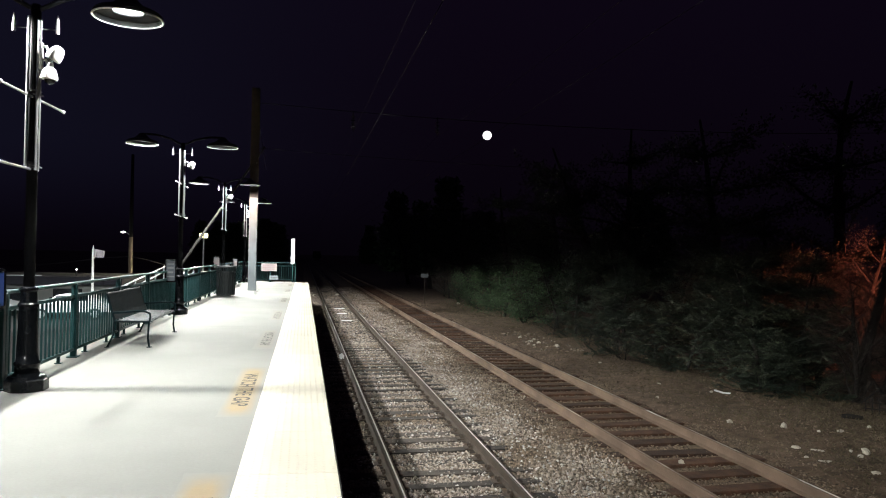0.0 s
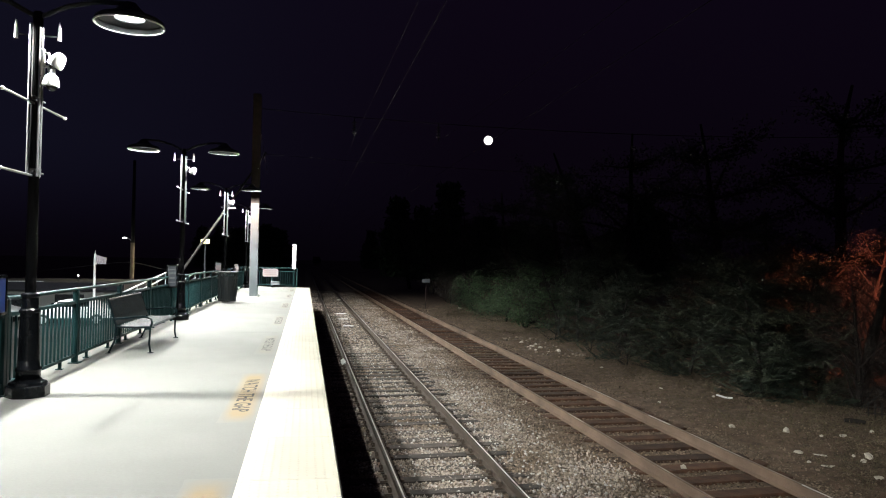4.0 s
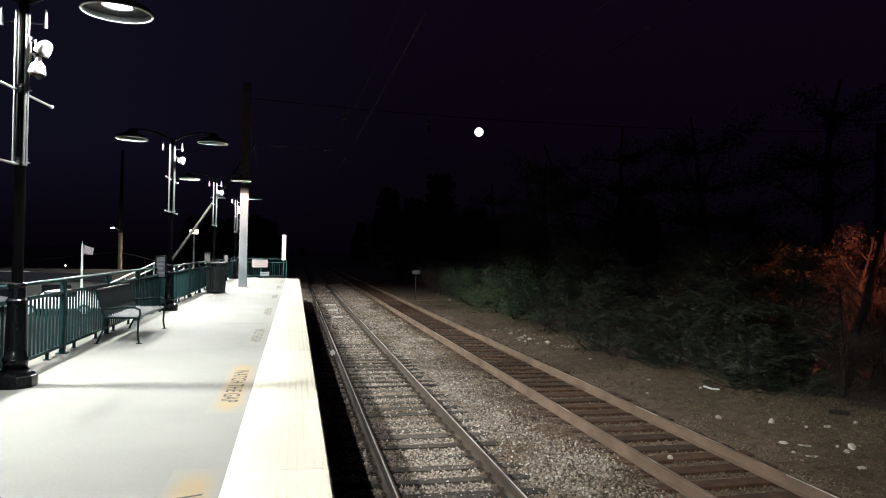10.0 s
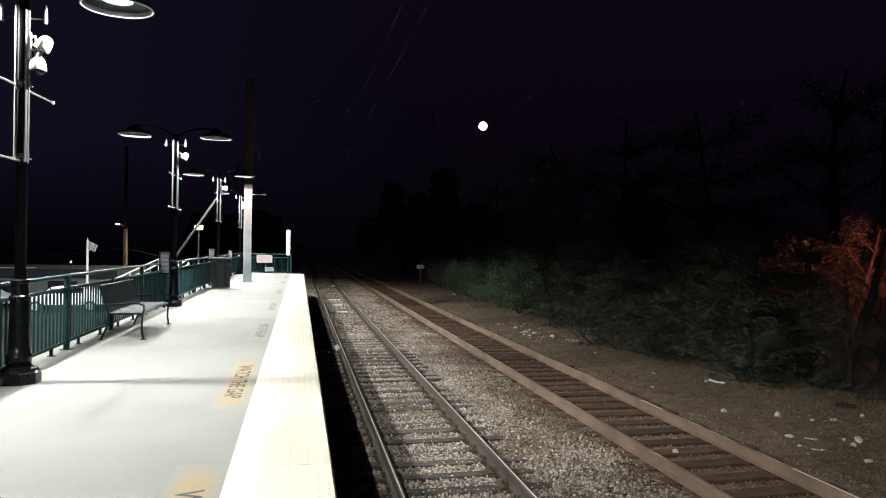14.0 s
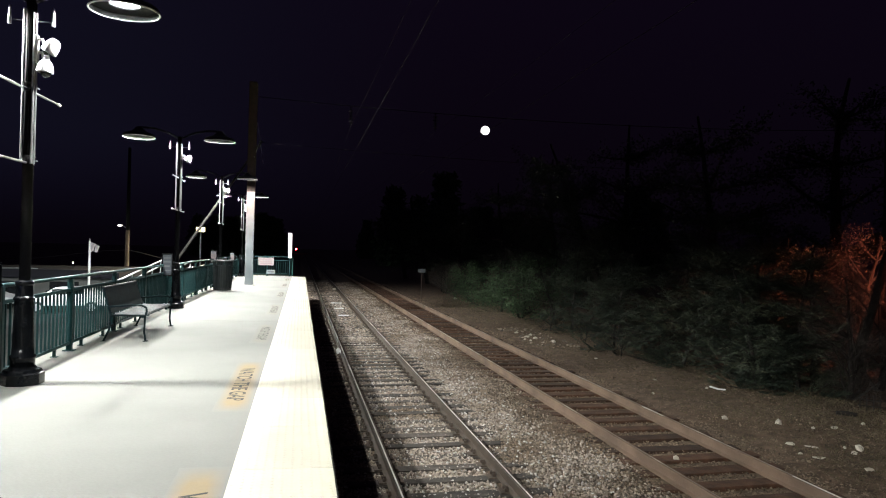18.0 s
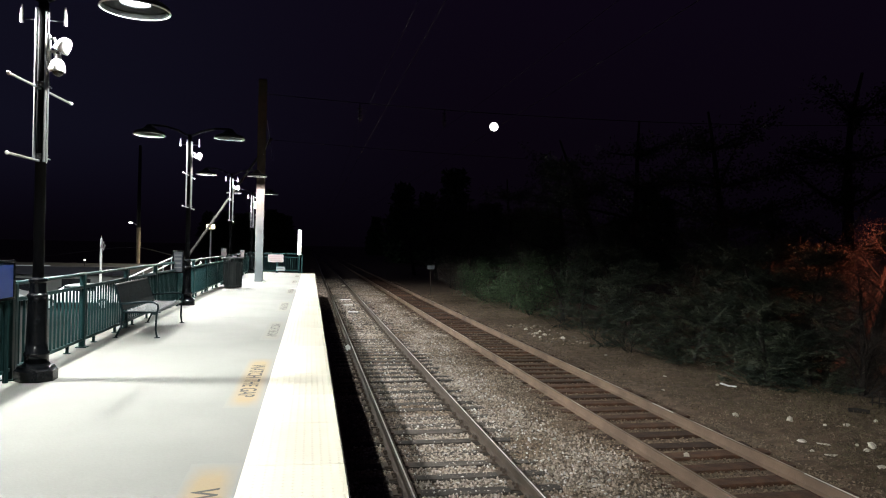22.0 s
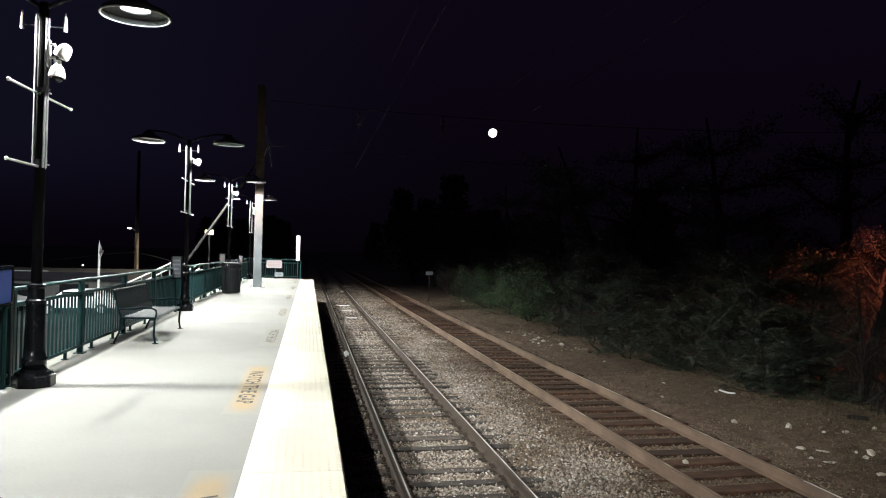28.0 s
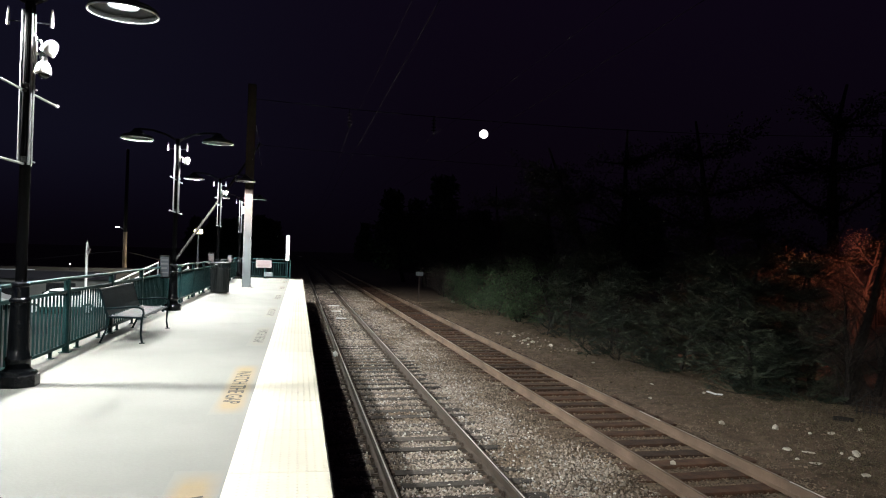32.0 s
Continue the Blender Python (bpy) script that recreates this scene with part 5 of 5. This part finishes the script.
# ---- the street lamp beyond the bushes ----
def street_lamp(m, h, reach, lens, label, power, colour, radius=0.12, pole_mat=None, name="street_lamp"):
    t = thing(name, m, label, "street lamp")
    part("pole", rod(B(), (0, 0, -0.1), (0, 0, h), 0.09, 0.055, 10), pole_mat or GALV, t)
    bm = B()
    pipe(bm, [(0, 0, h - 0.05), (reach * 0.5, 0, h + 0.06), (reach, 0, h + 0.06)], 0.03, 8)
    part("arm", bm, GALV, t)
    bm = B()
    box(bm, reach - 0.22, reach + 0.22, -0.14, 0.14, h - 0.02, h + 0.12, 0.03)
    hd = part("head", bm, GALV, t)
    bm = B()
    bmesh.ops.create_uvsphere(bm, u_segments=14, v_segments=8, radius=radius, matrix=Matrix.Translation((reach, 0, h - 0.03)) @ Matrix.Diagonal((1.4, 1, 0.6, 1) if reach else (0.95, 0.95, 0.8, 1)))
    part("lens", bm, lens, hd, "glowing lamp lens", smooth=True)
    if power:
        ld = bpy.data.lights.new("lamp_light", "POINT")
        ld.energy, ld.color, ld.shadow_soft_size = power, colour, radius
        o = new("lamp_light", ld)
        o.parent = t
        o.location = (reach, 0, h - 0.03 - radius * 0.6 - 0.02)
    return t


street_lamp(pose(15.8, 10.3, -1.4, 0, 0, 165), 5.85, 0.8, SODIUM, "hooded sodium lamp glowing orange beyond the bushes", 0, (1, 1, 1), 0.10)
hooded = bpy.data.lights.new("lamp_light", "SPOT")
hooded.energy, hooded.color, hooded.shadow_soft_size, hooded.spot_size, hooded.spot_blend = 6800, (1.0, 0.25, 0.14), 0.25, radians(44), 1.0
new("lamp_light", hooded).matrix_world = look((15.0, 10.5, 4.3), (14.5, 12.8, 2.5))


# ---- the car park side ----
def floodlight(m, h):
    t = thing("car_park_floodlight", m, "car park floodlight glowing warm yellow on a pole", "floodlight")
    part("pole", rod(B(), (0, 0, -0.1), (0, 0, h), 0.10, 0.07, 12), GALV, t)
    part("cross_bar", rod(B(), (-0.30, 0, h), (0.30, 0, h), 0.035, 0.035, 8), GALV, t)
    for sx in (-1, 1):
        bm = B()
        box(bm, sx * 0.20 - 0.17, sx * 0.20 + 0.17, -0.14, 0.16, h + 0.02, h + 0.44, 0.03)
        hd = part("lamp_housing", bm, GALV, t)
        bm = B()
        box(bm, sx * 0.20 - 0.155, sx * 0.20 + 0.155, -0.175, -0.145, h + 0.04, h + 0.42, 0.01)
        part("lens", bm, WARM_LENS, hd, "glowing warm lamp lens")
    ld = bpy.data.lights.new("lamp_light", "SPOT")
    ld.energy, ld.color, ld.shadow_soft_size, ld.spot_size, ld.spot_blend = 4500, (1.0, 0.88, 0.66), 0.15, radians(116), 0.4
    eye = m.translation + Vector((0, -0.34, h + 0.22))
    new("lamp_light", ld).matrix_world = look(eye, eye + Vector((-4.5, -8.0, -4.0)))
    return t


def make_car_park():
    floodlight(pose(-8.68, 61.0, -2.2), 5.05)
    # utility pole with a small lamp
    t = thing("utility_pole", pose(-14.4, 60.0, -2.2), "brown wooden utility pole with wires and a small lamp", "utility pole")
    part("pole", rod(B(), (0, 0, -0.1), (0, 0, 5.0), 0.19, 0.165, 12), WOOD_POLE, t)
    # upper length coloured near black where the floodlight should not reach
    part("pole_top", rod(B(), (0, 0, 5.0), (0, 0, 12.0), 0.165, 0.12, 12), UNLIT_BLACK, t)
    bm = B()
    pipe(bm, [(0, 0, 5.1), (-0.4, -0.1, 5.42), (-0.55, -0.1, 5.45)], 0.03, 6)
    part("lamp_arm", bm, GALV, t)
    bm = B()
    bmesh.ops.create_uvsphere(bm, u_segments=12, v_segments=8, radius=0.12, matrix=Matrix.Translation((-0.60, -0.1, 5.40)) @ Matrix.Diagonal((1.5, 1, 0.55, 1)))
    part("lamp_head", bm, FAR_LENS, t, "glowing white lamp head", smooth=True)
    for pts in (((0, 0, 3.36), (-2, 0.5, 3.22), (-4, 1, 2.95), (-7.3, 2, 2.50), (-12, 3, 2.28), (-22, 6, 2.25)), ((0, 0, 3.36), (1.2, 0, 3.12), (2.6, 0, 2.74), (4.5, 0.5, 2.15), (7, 1, 1.6), (12, 2, 1.0))):
        part("wire", pipe(B(), pts, 0.024, 5), CABLE, t)
    # long low building
    t = thing("low_building", pose(-28, 49, -2.36), "long low building with a dark flat fascia beyond the car park", "building")
    bm = B()
    box(bm, -16, 15.5, 0, 8, 0, 1.62)
    part("wall", bm, BRICK_DIM, t)
    bm = B()
    box(bm, -16.3, 15.8, -0.4, 8.3, 1.62, 2.18)
    fa = part("fascia", bm, ROOF_DARK, t, "dark flat roof fascia")
    bm = B()
    box(bm, -16.35, 10.8, -0.46, -0.38, 2.20, 2.26, 0.01)
    part("coping", bm, GALV, fa, "thin pale metal coping")
    for i in range(9):
        bm = B()
        box(bm, -15 + i * 3.3, -13.2 + i * 3.3, -0.06, 0.02, 0.5, 1.35, 0.01)
        w = part("window", bm, GLASS_DARK, t)
        bm = B()
        box(bm, -15.1 + i * 3.3, -13.1 + i * 3.3, -0.12, 0.0, 0.42, 0.5, 0.01)
        part("sill", bm, CONCRETE_OLD, w)
    bm = B()
    bmesh.ops.create_uvsphere(bm, u_segments=10, v_segments=6, radius=0.05)
    part("roof_lamp", bm, FAR_LENS, t, "small glowing lamp", smooth=True).location = (12.5, 1.0, 2.62)
    part("lamp_stalk", rod(B(), (12.5, 1.0, 2.1), (12.5, 1.0, 2.58), 0.02, 0.02, 6), ROOF_DARK, t)
    street_lamp(pose(-16.3, 30.0, -2.2), 6.4, 0.5, FAR_LENS, "white car park lamp on a tall pole", 0, (1, 1, 1), 0.14, name="car_park_lamp")
    shielded = bpy.data.lights.new("lamp_light", "SPOT")
    shielded.energy, shielded.color, shielded.shadow_soft_size, shielded.spot_size, shielded.spot_blend = 8000, (0.95, 1.0, 1.0), 0.10, radians(66), 0.4
    new("lamp_light", shielded).matrix_world = look((-15.8, 30.0, 3.98), (-14.2, 40.0, -1.6))
    # parked vehicles
    car(pose(-12.6, 40.0, -2.2, 0, 0, 4), CAR_WHITE, "white car parked behind the platform railing", False)
    car(pose(-17.6, 41.0, -2.2, 0, 0, 176), CAR_GREY, "silver car parked behind the platform railing", False)
    car(pose(-21.5, 36.0, -2.2, 0, 0, 90), CAR_WHITE, "white van parked behind the platform railing", True)


def car(m, paint, label, van):
    t = thing("parked_van" if van else "parked_car", m, label, "van" if van else "car", "parked vehicles")
    ln, w = (4.9, 1.9) if van else (4.4, 1.78)
    if van:
        prof = [(-2.4, 0.45), (-2.4, 0.95), (-1.7, 1.12), (-1.15, 1.85), (2.4, 1.92), (2.45, 0.4)]
    else:
        prof = [(-2.2, 0.42), (-2.2, 0.72), (-1.2, 0.92), (-0.55, 1.38), (0.9, 1.42), (1.65, 0.98), (2.2, 0.92), (2.2, 0.42)]
    bm = B()
    a = [bm.verts.new((x, -w / 2 + (0.12 if z > 1.2 else 0), z)) for x, z in prof]
    b = [bm.verts.new((x, w / 2 - (0.12 if z > 1.2 else 0), z)) for x, z in prof]
    k = len(prof)
    for i in range(k):
        bm.faces.new((a[i], a[(i + 1) % k], b[(i + 1) % k], b[i]))
    bm.faces.new(a)
    bm.faces.new(b[::-1])
    bmesh.ops.recalc_face_normals(bm, faces=bm.faces)
    bmesh.ops.bevel(bm, geom=bm.edges[:], offset=0.05, segments=2, affect="EDGES", clamp_overlap=True)
    part("body", bm, paint, t)
    for sx in (-ln * 0.3, ln * 0.3):
        for sy in (-1, 1):
            wb = part("wheel", rod(B(), (sx, sy * (w / 2 - 0.18), 0.32), (sx, sy * (w / 2 + 0.02), 0.32), 0.32, 0.32, 18), RUBBER, t)
            part("rim", rod(B(), (sx, sy * (w / 2 + 0.021), 0.32), (sx, sy * (w / 2 + 0.028), 0.32), 0.2, 0.2, 14), GALV, wb)
    z0, z1 = (1.2, 1.7) if van else (0.98, 1.32)
    for sy in (-1, 1):
        for x0, x1 in (((-0.9, 0.3),) if van else ((-0.65, 0.15), (0.22, 0.95))):
            g = B()
            box(g, x0, x1, sy * (w / 2 - 0.05) - 0.03, sy * (w / 2 - 0.05) + 0.03, z0, z1, 0.02)
            part("side_window", g, GLASS_DARK, t)
    g = B()
    box(g, -1.5 if van else -1.0, -1.2 if van else -0.75, -w / 2 + 0.2, w / 2 - 0.2, z0 + 0.05, z1 - 0.1, 0.02)
    part("windscreen", g, GLASS_DARK, t)
    return t


make_car_park()


def flag_pole():
    """A pole whose flag is built in upright strips that swing in the wind."""
    t = thing("flag_pole", pose(-13.6, 47.0, -2.2), "white pole flying a small pale flag in the car park", "flag pole")
    part("pole", rod(B(), (0, 0, 0), (0, 0, 3.95), 0.085, 0.07, 12), WHITE_PAINT, t)
    bm = B()
    lathe(bm, [(0.07, 3.95), (0.05, 3.98), (0.02, 4.04), (0.0, 4.22)], 10)
    part("finial", bm, WHITE_PAINT, t)
    part("bracket", box(B(), -0.05, 0.11, -0.05, 0.05, 3.28, 3.36, 0.01), WHITE_PAINT, t)
    strips = []
    for i in range(4):
        bm = B()
        bmesh.ops.create_grid(bm, x_segments=3, y_segments=4, size=0.5)
        for v in bm.verts:
            u, w = v.co.x + 0.5, v.co.y
            v.co = Vector((u * 0.175, 0.012 * math.sin(u * math.pi) + 0.015 * math.sin(w * 5 + i), w * (0.54 - 0.03 * i) - 0.27))
        bmesh.ops.solidify(bm, geom=bm.faces[:], thickness=0.012)
        strips.append(part("flag_strip", bm, FLAG_CLOTH, t, "pale pinkish flag cloth"))
    return strips


FLAG_CLOTH = mat("pale_flag_cloth", (0.50, 0.45, 0.48), 0.85, 0, 0.35, 6.0, 40, 0.1)
flag_strips = flag_pole()


# ---- stair down behind the platform ----
def back_stair():
    t = thing("access_ramp", pose(-4.9, 21.2, -1.72), "access ramp behind the platform with pale sloping handrails", "ramp")
    bm = B()
    vs = [(-0.6, 0, -0.6), (0.6, 0, -0.6), (-0.6, 6.6, -0.6), (0.6, 6.6, -0.6), (-0.6, 0, 1.15), (0.6, 0, 1.15), (-0.6, 6.6, 1.66), (0.6, 6.6, 1.66)]
    v = [bm.verts.new(p) for p in vs]
    for f in ((0, 1, 3, 2), (4, 5, 7, 6), (0, 1, 5, 4), (2, 3, 7, 6), (0, 2, 6, 4), (1, 3, 7, 5)):
        bm.faces.new([v[i] for i in f])
    bmesh.ops.recalc_face_normals(bm, faces=bm.faces)
    part("ramp_slab", bm, CONCRETE_OLD, t)
    for sx in (-0.55, 0.55):
        for dz in (0.95, 0.75):
            part("handrail", rod(B(), (sx, 0.1, 1.17 + dz + 0.15), (sx, 6.5, 1.66 + dz + 0.15), 0.025, 0.025, 8), GALV, t, "pale galvanised handrail")
        for k in range(5):
            y = 0.3 + 1.5 * k
            zz = 1.15 + 0.51 * y / 6.6
            part("post", rod(B(), (sx, y, zz - 0.05), (sx, y, zz + 1.10), 0.022, 0.022, 8), GALV, t)
    bm = B()
    box(bm, 0.605, 1.28, 5.0, 6.6, 1.40, 1.60)
    part("landing", bm, CONCRETE_OLD, t)
    return t


back_stair()


# ---- moon ----
bm = B()
bmesh.ops.create_uvsphere(bm, u_segments=32, v_segments=16, radius=20.5)
ob = link("moon", bm, MOON, True)
ob.location = (829.5, 3000.0, 573.4)
tagged(ob, "full white moon in the night sky", "moon")


# ---- the departing train's end, with its flashing marker ----
def wagon_end():
    t = thing("freight_wagon", pose(T2, 300, RAIL_Z), "dark freight wagon at the end of a departing train", "wagon")
    bm = B()
    box(bm, -1.5, 1.5, 0.0, 14.0, 1.05, 4.2, 0.06)
    part("body", bm, WAGON, t)
    for i in range(9):
        r = B()
        box(r, -1.54, 1.54, 0.4 + i * 1.6, 0.52 + i * 1.6, 1.1, 4.15, 0.01)
        part("side_rib", r, WAGON, t)
    bm = B()
    box(bm, -1.3, 1.3, -0.1, 14.1, 0.8, 1.05, 0.03)
    part("underframe", bm, WAGON, t)
    for y in (1.3, 3.1, 10.9, 12.7):
        w = B()
        for sx in (-0.75, 0.75):
            rod(w, (sx - 0.06, y, 0.46), (sx + 0.06, y, 0.46), 0.46, 0.46, 20)
        rod(w, (-0.7, y, 0.46), (0.7, y, 0.46), 0.08, 0.08, 8)
        part("wheelset", w, RUST, t)
    bm = B()
    box(bm, -0.14, 0.14, -0.55, 0.0, 0.78, 1.0, 0.03)
    part("coupler", bm, WAGON, t)
    bm = B()
    box(bm, -0.16, 0.16, -0.62, -0.42, 1.02, 1.75, 0.02)
    box(bm, -0.06, 0.06, -0.58, -0.46, 1.70, 1.80, 0.01)
    mk = part("end_marker", bm, WAGON, t, "end-of-train marker box")
    # bulb larger than life, so that its bloom is part of the shape
    bulb = B()
    bmesh.ops.create_uvsphere(bulb, u_segments=18, v_segments=12, radius=0.62)
    lamp = part("marker_bulb", bulb, RED_LENS, mk, "glowing red marker bulb", smooth=True)
    lamp.location = (0, -0.52, 2.2)
    # added oversized drum with one slot: it blocks the bulb except once a turn
    d = B()
    seg = 48
    ro, h = 1.9, 1.0
    slot = 2
    rings = []
    for r in (ro, ro - 0.05):
        for z in (-h, h):
            rings.append([d.verts.new((r * math.cos(2 * math.pi * i / seg), r * math.sin(2 * math.pi * i / seg), z)) for i in range(seg)])
    for i in range(seg):
        j = (i + 1) % seg
        if i < slot or i >= seg - slot:
            continue
        d.faces.new((rings[0][i], rings[0][j], rings[1][j], rings[1][i]))
        d.faces.new((rings[2][j], rings[2][i], rings[3][i], rings[3][j]))
    for z_i in (0, 1):
        d.faces.new(rings[z_i] if z_i else rings[z_i][::-1])
    drum = part("blink_drum", d, MATTE_BLACK, mk, "added slotted drum that hides the bulb between flashes")
    drum.location = (0, -0.52, 2.2)
    return t, drum


wagon, shutter = wagon_end()

FLASHES = (-0.5, 1.42, 2.85, 4.4, 5.95, 7.44, 8.96, 10.48, 11.98, 13.5, 15.0, 16.52, 18.03, 19.54, 21.05, 22.56, 24.07, 25.58, 27.09, 28.6, 30.11, 31.62, 33.13)


def fly_flag():
    """The flag streams out at first, slackens, and hangs folded against its pole."""
    wind = ((0, 1.0), (9.5, 0.92), (12, 0.62), (18, 0.58), (19.6, 0.12), (22.4, 0.10), (23, 0.36), (24.2, 0.10), (32, 0.04))
    rows = [[] for _ in flag_strips]
    for n in range(108):
        t = 32.0 * n / 107
        for (ta, a), (tb, b) in zip(wind[:-1], wind[1:]):
            if ta <= t <= tb:
                o = a + (b - a) * (t - ta) / (tb - ta)
        p = Vector((0.085, 0, 3.92))
        for i, r in enumerate(rows):
            wave = (0.35 + 0.65 * o) * math.sin(7.4 * t - 1.1 * i) + 0.25 * math.sin(3.1 * t + i)
            yaw = 22 * wave * o + (1 - o) * (80 if i % 2 else -76)
            dip = 10 + 22 * (1 - o) + 6 * o * math.sin(5.2 * t - 0.9 * i)
            m = pose(p.x, p.y, p.z, 0, dip, yaw)
            r.append((t, m))
            p = m @ Vector((0.165, 0, 0))
    for strip, r in zip(flag_strips, rows):
        walk(strip, r)


def motions():
    fly_flag()
    rows = []
    for i in range(17):
        t = 2.0 * i
        y = 300 + 7 * t
        dx = (track_shift(y + 1) - track_shift(y - 1)) / 2
        rows.append((t, pose(T2 + track_shift(y), y, RAIL_Z, 0, 0, -math.degrees(math.atan(dx)))))
    walk(wagon, rows)
    # slot faces the platform (-y, angle 270) at each flash
    turn = [(a + (b - a) * k / 6, 270 + 360 * i + 60 * k) for i, (a, b) in enumerate(zip(FLASHES[:-1], FLASHES[1:])) for k in range(6)]
    keys = [(max(0.0, t), ang) for t, ang in turn if -0.05 < t < 32.0]
    first = 270 + 360 * (0.0 - FLASHES[0]) / (FLASHES[1] - FLASHES[0])
    last = 270 + 360 * 21 + 360 * (32.0 - FLASHES[21]) / (FLASHES[22] - FLASHES[21])
    keys = [(0.0, first)] + [k for k in keys if 0.1 < k[0] < 31.95] + [(32.0, last)]
    walk(shutter, [(t, pose(0, -0.52, 2.2, 0, 0, ang)) for t, ang in keys])


motions()
